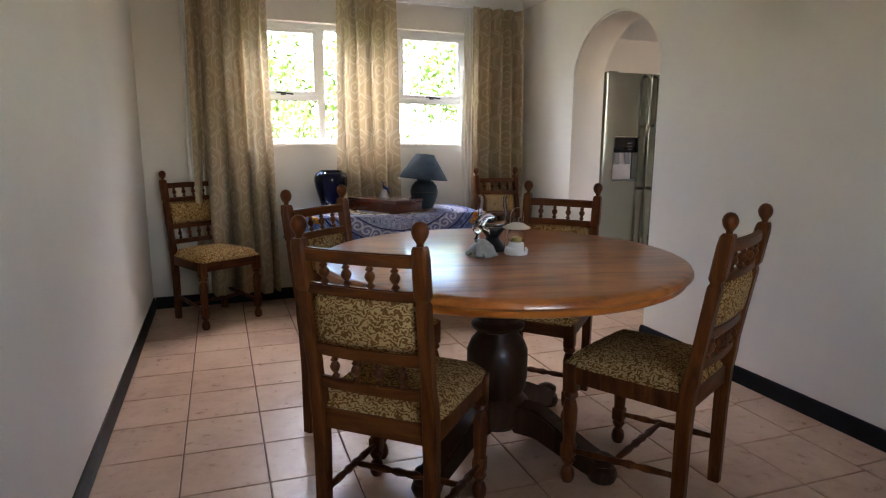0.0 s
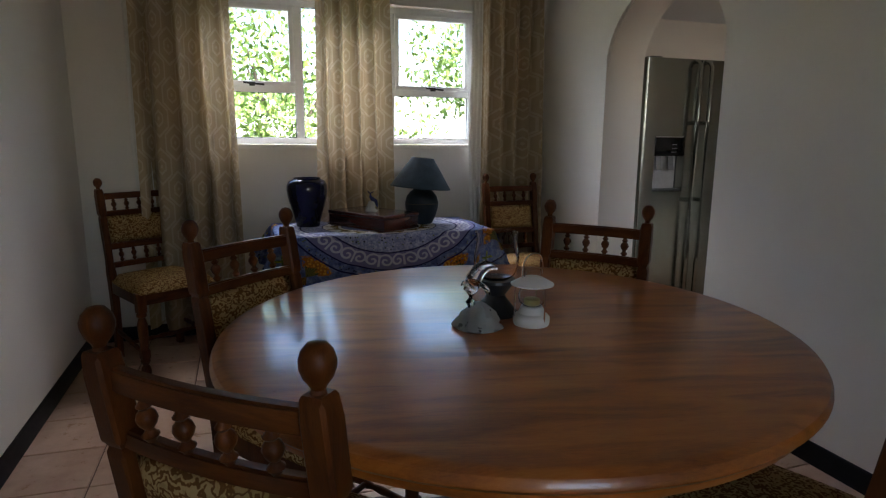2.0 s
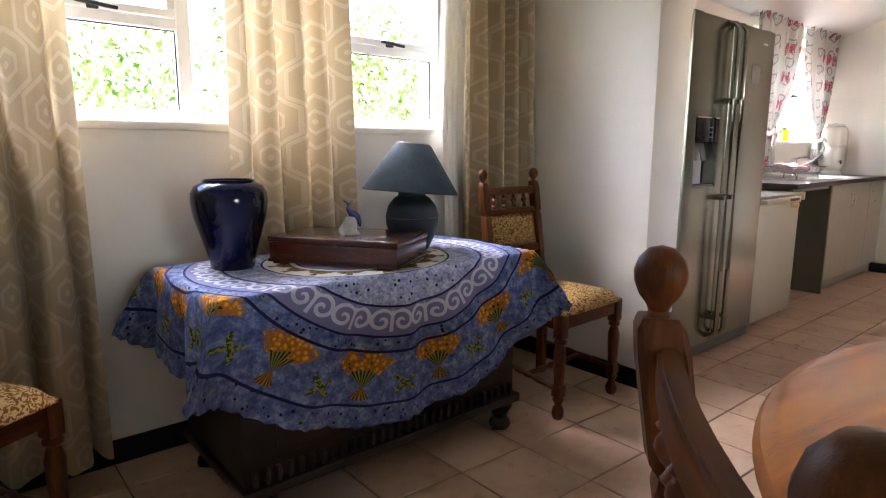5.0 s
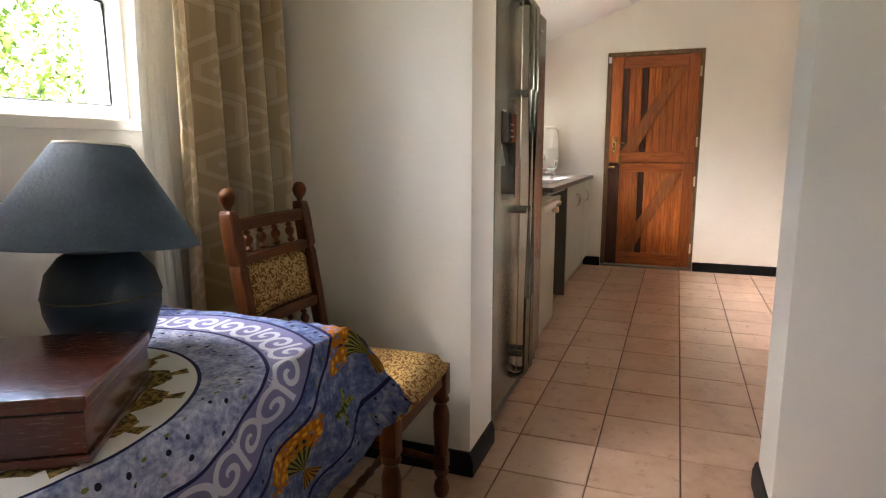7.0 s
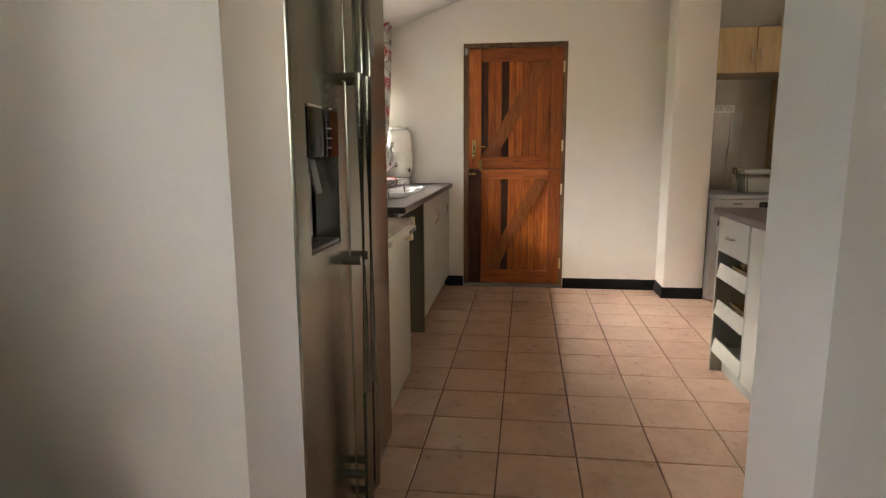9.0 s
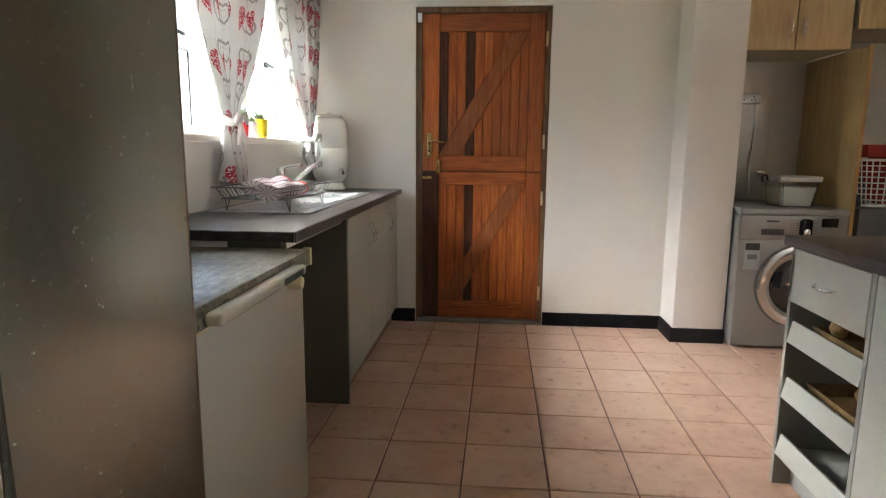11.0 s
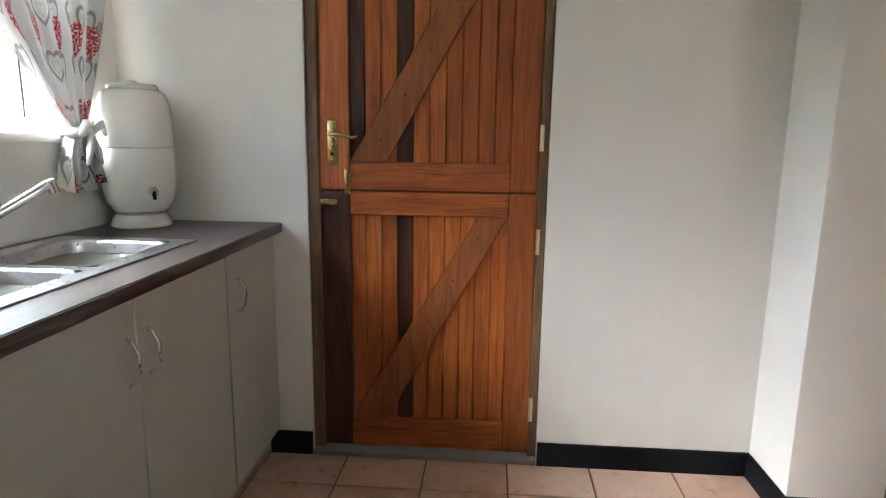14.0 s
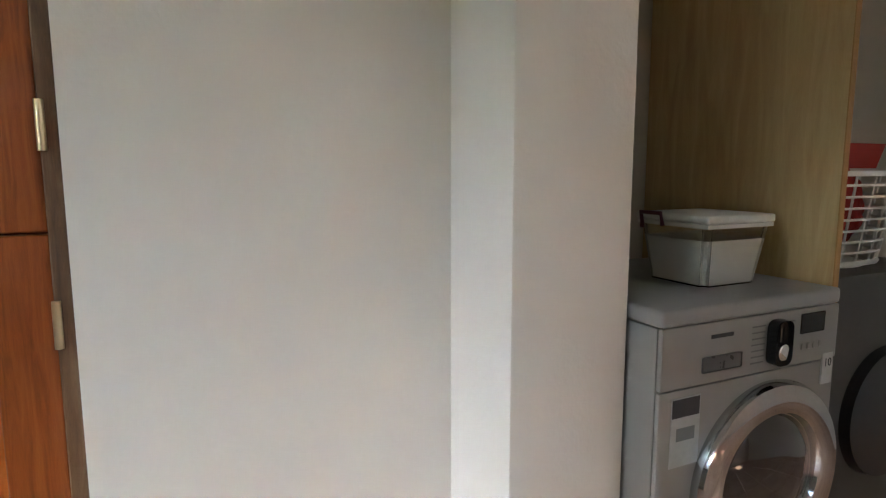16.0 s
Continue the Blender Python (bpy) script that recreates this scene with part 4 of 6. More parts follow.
def cloth_material():
    """Blue printed cotton with oval bands, white scrolls, golden sheaves and olive sprigs."""
    m, nt, b = material("printed_tablecloth", 0.8, spec=0.15)
    vec = coords(nt, "UV")
    u, v, _ = xyz(nt, vec)
    U, V = u / 0.94, v / 0.80
    rho = (U * U + V * V).sqrt()
    th = V.atan2(U) / 6.2832 + 0.5
    mottle, fine = grain(nt, vec, 28, 4), grain(nt, vec, 90, 3)
    field = ramp(nt, mottle * 0.65 + fine * 0.35, (0.33, (0.035, 0.055, 0.17)), (0.5, (0.11, 0.155, 0.34)), (0.66, (0.30, 0.365, 0.56)))
    pale = ramp(nt, mottle * 0.5 + fine * 0.5, (0.36, (0.14, 0.17, 0.36)), (0.5, (0.34, 0.38, 0.58)), (0.64, (0.62, 0.65, 0.76)))
    col = blend(nt, rho.between(0.375, 0.515), field, pale)
    col = blend(nt, rho.between(0.515, 0.64), col, (0.20, 0.20, 0.37))
    col = blend(nt, rho.between(0.25, 0.375), col, (0.80, 0.80, 0.78))
    col = blend(nt, rho.lt(0.25), col, (0.26, 0.31, 0.54))

    def cell(n, off=0.0):
        return ((th * n + off).fract() - 0.5)

    # scrolls: chains of arcs and curls
    def curls(n, mid, r, w):
        """Mirrored spirals in pairs, a stem and a small tulip where two pairs meet."""
        long = 6.2832 * mid / n
        a, d = cell(n) * long, rho - mid
        side = a.abs() - long * 0.25
        rr = (side * side + d * d).sqrt()
        turn = (d * -1.0).atan2(side) / 6.2832
        spiral = ((rr / r + turn).fract() - 0.5).abs().lt(w / r) * rr.between(r * 0.12, r * 1.45)
        edge = cell(n, 0.5).abs() * long
        stem = edge.lt(w * 0.9) * d.between(-r * 1.2, r * 1.2)
        y = d + r * 1.0
        tulip = (edge - (y.abs() * -0.5 + r * 0.42)).lt(0.0) * y.between(-r * 0.55, r * 0.5) * ((edge - r * 0.13).abs().lt(w * 0.45) * y.lt(0.0)).lt(0.5)
        return (spiral + stem + tulip).clamp()

    white = curls(22, 0.578, 0.036, 0.0075) * rho.between(0.523, 0.634)
    col = blend(nt, white * 0.8, col, (0.66, 0.68, 0.75))
    col = blend(nt, curls(14, 0.16, 0.04, 0.006) * rho.lt(0.235), col, (0.7, 0.72, 0.78))
    # olive bands
    dots = Val(nt, cells(nt, vec, 38)).lt(0.20)
    leaf = Val(nt, cells(nt, coords(nt, "UV", (1, 1.7, 1)), 30)).lt(0.17)
    band = (rho.between(0.40, 0.495) + rho.between(0.65, 0.692)).clamp()
    col = blend(nt, leaf * band, col, (0.16, 0.20, 0.05))
    col = blend(nt, dots * (band + rho.gt(0.925)).clamp(), col, (0.012, 0.014, 0.03))
    col = blend(nt, leaf * rho.gt(0.93), col, (0.14, 0.18, 0.06))
    # golden sheaves: a fan of ears, green stems, a tie and brown ends
    def sheaf(n, tie, off, size):
        am, q = cell(n, off) * (6.2832 * 0.78 / n), (rho - tie) * -1.0
        r, phi = (am * am + q * q).sqrt() / size, am.atan2(q)
        ears = Val(nt, cells(nt, coords(nt, "UV", (1, 1, 1)), 62))
        rag = (fine - 0.5) * 0.9
        head = (r + rag).between(0.80, 1.72) * (phi.abs() + rag * 0.25).lt(0.86)
        stem = r.between(0.0, 1.25) * phi.abs().lt(0.70)
        tail = q.lt(0.0) * r.lt(0.62) * (q * -0.55 + 0.006 - am.abs()).gt(0.0)
        return head, stem, tail, ears, phi
    h, s, t, ears, phi = sheaf(15, 0.845, 0.35, 0.088)
    streak = ((phi * 5.0).fract() - 0.5).abs().lt(0.24)
    col = blend(nt, s.clamp(), col, blend(nt, streak, (0.03, 0.035, 0.02), (0.24, 0.24, 0.05)))
    col = blend(nt, t.clamp(), col, blend(nt, streak, (0.07, 0.045, 0.02), (0.40, 0.20, 0.03)))
    col = blend(nt, (h * ears.lt(0.74)).clamp(), col, blend(nt, ears.smooth(0.15, 0.55), (0.78, 0.40, 0.045), (0.42, 0.14, 0.012)))
    # small ones on the white band
    def small(n, mid, half, wide, off):
        a, y = cell(n, off).abs(), (rho - mid) / half
        return y.between(-0.9, 0.2) * a.lt((y * -0.55 + 0.45) * wide + (fine - 0.5) * 0.14), y.between(0.2, 0.95) * a.lt(y * 0.06 + 0.09 * wide)
    h2, s2 = small(16, 0.315, 0.045, 0.62, 0.0)
    col = blend(nt, (h2 + s2).clamp(), col, blend(nt, fine.smooth(0.4, 0.6), (0.06, 0.05, 0.015), (0.36, 0.24, 0.07)))
    # olive sprigs between the sheaves
    a, y = cell(15, 0.85), (rho - 0.845) / 0.05
    sprig = ((a * 7.0 - y * 1.2).abs().lt(0.34) + (a * 7.0 + y * 1.4).abs().lt(0.30)) * y.between(-0.9, 0.9) * a.abs().lt(0.12)
    col = blend(nt, sprig.clamp(), col, blend(nt, fine.gt(0.5), (0.05, 0.07, 0.02), (0.27, 0.31, 0.06)))
    lines = rho.between(0.246, 0.254) + rho.between(0.372, 0.380) + rho.between(0.511, 0.520) + rho.between(0.637, 0.646) + rho.between(0.697, 0.708) + rho.between(0.915, 0.926)
    col = blend(nt, lines.clamp(), col, (0.014, 0.017, 0.085))
    weave = grain(nt, vec, 900, 1)
    nt.links.new(col, b.inputs["Base Color"])
    relief(nt, b, weave + mottle * 0.6, 0.0007, 0.6)
    return m


def tablecloth():
    """An oval cloth laid over the chest, hanging in soft folds with a scalloped hem."""
    a, c, A, C = 0.635, 0.30, 0.94, 0.80
    bm = bmesh.new()
    uv = bm.loops.layers.uv.new("UVMap")
    nr, nt_ = 44, 240
    rows = []
    for i in range(1, nr + 1):
        r = i / nr
        row = []
        for k in range(nt_):
            t = 2 * math.pi * k / nt_
            scal = 1.0
            if i > nr - 3:
                scal = 1 + 0.014 * abs(math.sin(t * 46)) * (i - nr + 3) / 3
            u, v = A * r * scal * math.cos(t), C * r * scal * math.sin(t)
            du, dv = max(0.0, abs(u) - a), max(0.0, abs(v) - c)
            su, sv = math.copysign(1, u), math.copysign(1, v)
            big, small = max(du, dv), min(du, dv)
            drop = big + 0.35 * small
            rip = 0.016 * math.sin(t * 15 + 1.3) * min(1.0, drop / 0.2) + 0.010 * math.sin(t * 27) * min(1.0, drop / 0.3)
            out = 0.012 * min(1, drop / 0.05) + 0.02 * drop + 0.75 * small
            x = su * min(abs(u), a) + (su * (out + rip) if du > 0 else 0)
            y = sv * min(abs(v), c) + (sv * (out + rip) if dv > 0 else 0)
            if du > 0 and dv == 0:
                y += 0.3 * rip
            z = -max(0.0, drop - 0.004) - small * 0.1
            z += 0.0025 * noise.noise(Vector((u * 9, v * 9, 0)))
            if sv > 0 and dv > 0:
                y, z = min(y, c + 0.03), max(z, -0.35)
            row.append((bm.verts.new((x, y, z)), (u, v)))
        rows.append(row)
    mid = (bm.verts.new((0, 0, 0)), (0, 0))
    def face(q):
        f = bm.faces.new([p[0] for p in q])
        for lp, p in zip(f.loops, q):
            lp[uv].uv = p[1]
    for k in range(nt_):
        j = (k + 1) % nt_
        face((mid, rows[0][k], rows[0][j]))
        for r1, r2 in zip(rows, rows[1:]):
            face((r1[k], r2[k], r2[j], r1[j]))
    me = bpy.data.meshes.new("tablecloth")
    bm.to_mesh(me)
    bm.free()
    me.materials.append(cloth_material())
    me.shade_smooth()
    ob = new("tablecloth", me)
    ob.matrix_basis = pose(CHX, CHY, CHZ + 0.004)
    sol = ob.modifiers.new("thickness", "SOLIDIFY")
    sol.thickness, sol.offset = 0.0015, 1
    tagged(ob, "blue printed oval tablecloth with golden sheaves draped over the chest", "tablecloth")


tablecloth()
TOPZ = CHZ + 0.0065
vase = thing("vase", pose(0.785, 4.52, TOPZ), "dark navy glazed ceramic vase standing on the tablecloth", "vase")
part("body", lathe([(0, 0), (0.068, 0), (0.072, 0.004), (0.075, 0.03), (0.095, 0.10), (0.118, 0.18), (0.124, 0.225), (0.122, 0.255), (0.11, 0.278), (0.088, 0.288), (0.082, 0.292), (0.084, 0.298), (0.078, 0.298), (0.076, 0.288), (0.10, 0.262), (0.11, 0.22), (0.06, 0.02), (0, 0.015)], 44), NAVY, vase, "", 60)
cut = thing("cutlery_box", pose(1.165, 4.385, TOPZ, 0, 0, -58), "polished mahogany cutlery box with a stepped lid", "box")
part("body", B(-0.242, -0.145, 0.018, 0.242, 0.145, 0.0745, 0.002), BOX_WOOD, cut)
part("base_rim", B(-0.247, -0.15, 0.006, 0.247, 0.15, 0.0178, 0.003), BOX_WOOD, cut)
part("lid", B(-0.247, -0.15, 0.0765, 0.247, 0.15, 0.098, 0.006, 3), BOX_WOOD, cut)
for sx in (-1, 1):
    for sy in (-1, 1):
        part("foot", B(sx * 0.20 - 0.03, sy * 0.115 - 0.03, 0, sx * 0.20 + 0.03, sy * 0.115 + 0.03, 0.006, 0.001, 1), BOX_WOOD, cut)
CHINA_BLUE = plain("cobalt_glaze", (0.02, 0.03, 0.16), 0.15, vary=0.4, coat=0.5)
CHINA_WHITE = plain("china_white", (0.55, 0.54, 0.52), 0.2, vary=0.25, scale=90, coat=0.4)
fig = thing("dolphin_figurine", pose(1.15, 4.36, TOPZ + 0.098, 0, 0, -20), "small blue and white china dolphin figurine on the box", "figurine")
bm = lathe([(0, 0), (0.030, 0), (0.032, 0.006), (0.027, 0.02), (0.022, 0.05), (0.016, 0.066), (0, 0.07)], 16)
for v in bm.verts:
    k = 1 + 0.55 * noise.noise(v.co * 75)
    v.co.x, v.co.y = v.co.x * k, v.co.y * k
bm.transform(Matrix.Diagonal((1.12, 1.0, 0.95, 1)))
part("coral_base", bm, CHINA_WHITE, fig, "white china coral base")
bm = tube([(0.035, 0, 0.035), (0.032, 0, 0.05), (0.026, 0, 0.068), (0.008, 0, 0.08), (-0.004, 0, 0.095), (-0.004, 0, 0.112)], 0.01, 10, None, [0.003, 0.008, 0.012, 0.013, 0.008, 0.004])
tube([(-0.022, 0, 0.127), (-0.004, 0, 0.112), (0.014, 0, 0.124)], 0.006, 6, bm, [0.001, 0.006, 0.001])
bm.transform(Matrix.Translation((0, 0, -0.012)) @ Matrix.Scale(1.08, 4))
part("dolphin", bm, CHINA_BLUE, fig, "cobalt-blue diving dolphin", 180)
lamp = thing("table_lamp", pose(1.50, 4.455, TOPZ), "table lamp with dark leather-look jar base and slate-blue shade", "lamp")
part("base", lathe([(0, 0), (0.066, 0), (0.07, 0.006), (0.09, 0.05), (0.105, 0.10), (0.107, 0.135), (0.096, 0.175), (0.072, 0.205), (0.056, 0.215), (0.054, 0.235), (0.045, 0.24), (0, 0.24)], 36), LAMP_BASE, lamp, "", 50)
part("stitching", lathe([(0.1068, 0.1285), (0.1085, 0.130), (0.1068, 0.1315)], 40), plain("leather_thread", (0.12, 0.09, 0.05), 0.7), lamp)
part("shade_rim", lathe([(0.0655, 0.4115), (0.0685, 0.4195), (0.066, 0.4225), (0.0625, 0.4195)], 40, (0, 0, 0), None, Matrix.Translation((0, 0, 0.33)) @ Matrix.Rotation(radians(5), 4, "Y") @ Matrix.Translation((0, 0, -0.33))), plain("pale_band", (0.50, 0.47, 0.40), 0.6), lamp, "pale rim of the shade")
part("stem", lathe([(0.012, 0.24), (0.012, 0.33), (0.018, 0.335), (0.018, 0.37)], 12), BRASS, lamp)
part("shade", lathe([(0.192, 0.228), (0.193, 0.232), (0.072, 0.415), (0.066, 0.419), (0.064, 0.416), (0.188, 0.230)], 48, (0, 0, 0), None, Matrix.Translation((0, 0, 0.33)) @ Matrix.Rotation(radians(5), 4, "Y") @ Matrix.Translation((0, 0, -0.33))), SHADE, lamp, "wide slate-blue fabric shade tilted a little", 40)

# ---- kitchen: fridge and freezer ----
fr = thing("fridge", pose(3.316, 4.09, 0), "tall steel double-door fridge with ice and water dispenser", "fridge")
FW, FS = 0.484, -0.058


def round_upright(bm, x, y, r):
    """Round off the upright edges that stand at (x, y)."""
    es = [e for e in bm.edges if all(abs(v.co.x - x) < 1e-4 and abs(v.co.y - y) < 1e-4 for v in e.verts)]
    bmesh.ops.bevel(bm, geom=es, offset=r, segments=6, affect="EDGES", profile=0.5)


part("body", B(-FW + 0.014, 0.031, 0.04, FW - 0.005, 0.60, 1.775, 0.006), plain("dark_fridge_side", (0.02, 0.02, 0.02), 0.45), fr, "dark painted cabinet")
part("side_trim", B(-FW - 0.004, -0.034, 0.09, -FW - 0.0005, 0.03, 1.79, 0.001, 1), bpy.data.materials["dark_fridge_side"], fr, "dark painted door edge")
part("plinth_grille", B(-FW + 0.01, -0.035, 0.015, FW - 0.01, 0.011, 0.085, 0.003), plain("grey_plinth", (0.16, 0.16, 0.15), 0.5), fr)
bm = bmesh.new()
xa, xb = -FW, FS - 0.005
dx0, dx1, dz0, dz1 = -0.378, -0.144, 0.95, 1.305
for x0, x1, z0, z1 in ((xa, dx0, 0.09, 1.79), (dx1, xb, 0.09, 1.79), (dx0, dx1, 0.09, dz0), (dx0, dx1, dz1, 1.79)):
    box(bm, x0, -0.06, z0, x1, 0.008, z1)
bmesh.ops.remove_doubles(bm, verts=bm.verts, dist=1e-5)
round_upright(bm, xa, -0.06, 0.026)
round_upright(bm, xb, -0.06, 0.008)
ld = part("freezer_door", bm, STEEL, fr, "steel door with dispenser", 30)
part("dispenser_panel", B(dx0 + 0.002, -0.064, dz1 - 0.125, dx1 - 0.002, -0.02, dz1 - 0.008, 0.003), plain("glossy_black_panel", (0.006, 0.006, 0.007), 0.08), ld, "glossy black control panel")
part("panel_trim", B(dx0 + 0.002, -0.0655, dz1 - 0.0075, dx1 - 0.002, -0.02, dz1 - 0.001, 0.001, 1), CHROME, ld)
PRINT = plain("indicator_print", (0.30, 0.28, 0.27), 0.5)
for k in range(3):
    part("indicator", B(dx1 - 0.105, -0.0655, dz1 - 0.055 - 0.024 * k, dx1 - 0.065, -0.0642, dz1 - 0.052 - 0.024 * k), PRINT, ld)
part("dispenser_back", B(dx0 + 0.003, 0.016, dz0 + 0.012, dx1 - 0.003, 0.0295, dz1 - 0.13, 0.004), plain("dispenser_grey", (0.50, 0.46, 0.44), 0.35), ld, "pale grey moulded recess")
part("dispenser_lever", bar(bmesh.new(), (dx0 + 0.07, -0.008, dz1 - 0.13), (dx0 + 0.07, -0.026, dz1 - 0.22), 0.045, 0.008, (0, 1, 0), 0.003), plain("clear_grey_paddle", (0.20, 0.19, 0.18), 0.3), ld)
part("dispenser_lever", bar(bmesh.new(), (dx0 + 0.165, -0.008, dz1 - 0.13), (dx0 + 0.165, -0.026, dz1 - 0.22), 0.045, 0.008, (0, 1, 0), 0.003), bpy.data.materials["clear_grey_paddle"], ld)
tray = part("drip_tray", B(dx0 + 0.004, -0.058, dz0 + 0.001, dx1 - 0.004, 0.0295, dz0 + 0.012, 0.002, 1), plain("tray_grey", (0.20, 0.20, 0.19), 0.3, 0.6), ld)
for k in range(5):
    part("tray_slot", B(dx0 + 0.03, -0.05 + 0.013 * k, dz0 + 0.0122, dx1 - 0.03, -0.044 + 0.013 * k, dz0 + 0.013), BLACK, tray)
bm = B(FS + 0.005, -0.06, 0.09, FW, 0.008, 1.79)
round_upright(bm, FW, -0.06, 0.04)
round_upright(bm, FS + 0.005, -0.06, 0.008)
rd = part("fridge_door", bm, STEEL, fr, "steel door", 30)
part("badge", B(0.30, -0.0625, 1.71, 0.36, -0.0603, 1.722), CHROME, rd)
part("sticker", B(0.19, -0.0622, 1.50, 0.29, -0.0603, 1.60), plain("energy_label", (0.20, 0.19, 0.17), 0.5), rd, "small printed label")
for s, parent in ((FS - 0.05, ld), (FS + 0.035, rd)):
    bm = tube([(s, -0.062, 1.775), (s, -0.092, 1.768), (s, -0.112, 1.74), (s, -0.114, 1.4), (s, -0.114, 0.5), (s, -0.112, 0.16), (s, -0.092, 0.135), (s, -0.062, 0.128)], 0.0135, 12)
    hd = part("handle", bm, STEEL, parent, "long steel bar handle")
    for z in (0.235, 0.89, 1.39):
        part("handle_mount", tube([(s, -0.061, z), (s, -0.106, z)], 0.013, 10), STEEL, hd)
for s in (-0.4, 0.4):
    part("hinge_cover", B(s - 0.04, -0.05, 1.7765, s + 0.04, 0.08, 1.80, 0.006), plain("hinge_grey", (0.08, 0.08, 0.08), 0.5), fr)
part("foot", lathe([(0.02, 0), (0.024, 0.014)], 12, (FW - 0.04, 0.0, 0)), BLACK, fr)
part("foot", lathe([(0.02, 0), (0.024, 0.014)], 12, (-FW + 0.05, 0.0, 0)), BLACK, fr)

fz = thing("chest_freezer", pose(4.195, 4.10, 0), "old cream chest freezer with a speckled stone-look lid", "freezer")


def lid_material():
    m, nt, b = material("speckled_laminate", 0.33)
    v = coords(nt, scale=(1, 2.2, 1))
    n1, n2 = grain(nt, v, 22, 5, 0.7), grain(nt, v, 120, 3)
    nt.links.new(ramp(nt, n1 * 0.6 + n2 * 0.4, (0.36, (0.075, 0.062, 0.038)), (0.5, (0.21, 0.185, 0.12)), (0.64, (0.40, 0.37, 0.27))), b.inputs["Base Color"])
    return m


part("body", B(-0.40, 0.0, 0.03, 0.39, 0.56, 0.785, 0.012), ENAMEL, fz)
part("gasket_band", B(-0.405, -0.006, 0.7855, 0.395, 0.565, 0.800, 0.003), CREAM_PLASTIC, fz, "yellowed gasket band")
part("lid", B(-0.41, -0.02, 0.801, 0.40, 0.57, 0.852, 0.006), lid_material(), fz, "brown speckled lid")
part("lid_corner", B(0.385, -0.026, 0.802, 0.405, 0.0, 0.856, 0.004), CREAM_PLASTIC, fz)
part("lid_corner", B(-0.415, -0.026, 0.802, -0.395, 0.0, 0.856, 0.004), CREAM_PLASTIC, fz)
h = part("handle", B(-0.30, -0.062, 0.808, 0.235, -0.0205, 0.836, 0.010, 3), plain("cream_handle", (0.52, 0.48, 0.38), 0.4, vary=0.08), fz, "long cream plastic handle")
part("badge", B(0.05, -0.0635, 0.813, 0.20, -0.0623, 0.83), BLACK, h, "dark badge")
part("lock", lathe([(0, 0), (0.02, 0), (0.021, 0.03), (0.016, 0.04), (0, 0.041)], 18, (0.26, 0.0, 0.775), None, Matrix.Rotation(radians(90), 4, "X")), CREAM_PLASTIC, fz, "round cream lock")
for sx in (-0.33, 0.33):
    for y in (0.06, 0.5):
        part("foot", lathe([(0.02, 0), (0.024, 0.029)], 10, (sx, y, 0)), BLACK, fz)


# ---- sink run ----
def bow_handle(length=0.11, r=0.0045):
    """A bowed bar handle, upright."""
    return tube([(0, 0, -length / 2), (0, -0.014, -length * 0.42), (0, -0.026, -length * 0.2), (0, -0.029, 0), (0, -0.026, length * 0.2), (0, -0.014, length * 0.42), (0, 0, length / 2)], r, 8)


HANDLE = mesh_of("handle", bow_handle(), CHROME, 180)


def base_unit(name, x0, x1, yf, yb, top, doors, label, kick=True, side=None, facing=-1):
    """A floor cabinet whose doors look towards -y (facing -1) or +y (1)."""
    ob = thing(name, pose(0, 0, 0), label, "cabinet", "kitchen units")
    ya, yc = sorted((yf - facing * 0.02, yb))
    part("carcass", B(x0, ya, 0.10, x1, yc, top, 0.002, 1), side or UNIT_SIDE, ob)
    k0, k1 = sorted((yf - facing * 0.06, yf - facing * 0.075))
    part("kickboard", B(x0, k0, 0.0, x1, k1, 0.099), KICK, ob)
    for a, c, hx in doors:
        d0, d1 = sorted((yf, yf - facing * 0.0185))
        d = part("door", B(a + 0.0015, d0, 0.105, c - 0.0015, d1, top - 0.008, 0.002, 1), UNIT, ob)
        share("handle", HANDLE, d, pose(hx, yf, top - 0.15, 0, 0, 0 if facing < 0 else 180), "bowed chrome handle")
    return ob


CTY, CTB, CTZ = 4.125, 4.70, 0.905
u1 = base_unit("sink_unit", 5.37, 6.33, 4.150, 4.695, CTZ - 0.032, ((5.38, 5.86, 5.82), (5.86, 6.325, 5.90)), "grey-green double-door sink cabinet", True)
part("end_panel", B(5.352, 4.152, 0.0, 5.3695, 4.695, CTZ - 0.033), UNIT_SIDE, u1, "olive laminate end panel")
u2 = base_unit("corner_unit", 6.331, 6.745, 4.150, 4.695, CTZ - 0.032, ((6.332, 6.735, 6.40),), "grey-green single-door cabinet beside the back door wall", True)
part("support_panel", B(4.64, 4.17, 0.8425, 5.351, 4.19, CTZ - 0.033), KICK, u1)
bm = bmesh.new()
X0, X1 = 4.585, 6.748
sx0, sx1, sy0, sy1 = 5.52, 6.30, 4.26, 4.62
for x0, x1, y0, y1 in ((X0, sx0, CTY, CTB), (sx1, X1, CTY, CTB), (sx0, sx1, CTY, sy0), (sx0, sx1, sy1, CTB)):
    box(bm, x0, y0, CTZ - 0.032, x1, y1, CTZ)
bmesh.ops.remove_doubles(bm, verts=bm.verts, dist=1e-5)
wt = tagged(part("worktop", bm, COUNTER), "dark wood-grain laminate worktop with a rounded front edge", "worktop")
part("edge_strip", B(X0, CTY - 0.006, CTZ - 0.034, X1, CTY - 0.0005, CTZ - 0.001, 0.003), COUNTER, wt)
part("edge_strip", B(X0 - 0.005, CTY, CTZ - 0.033, X0 - 0.0005, CTB - 0.003, CTZ - 0.001, 0.002), COUNTER, wt)


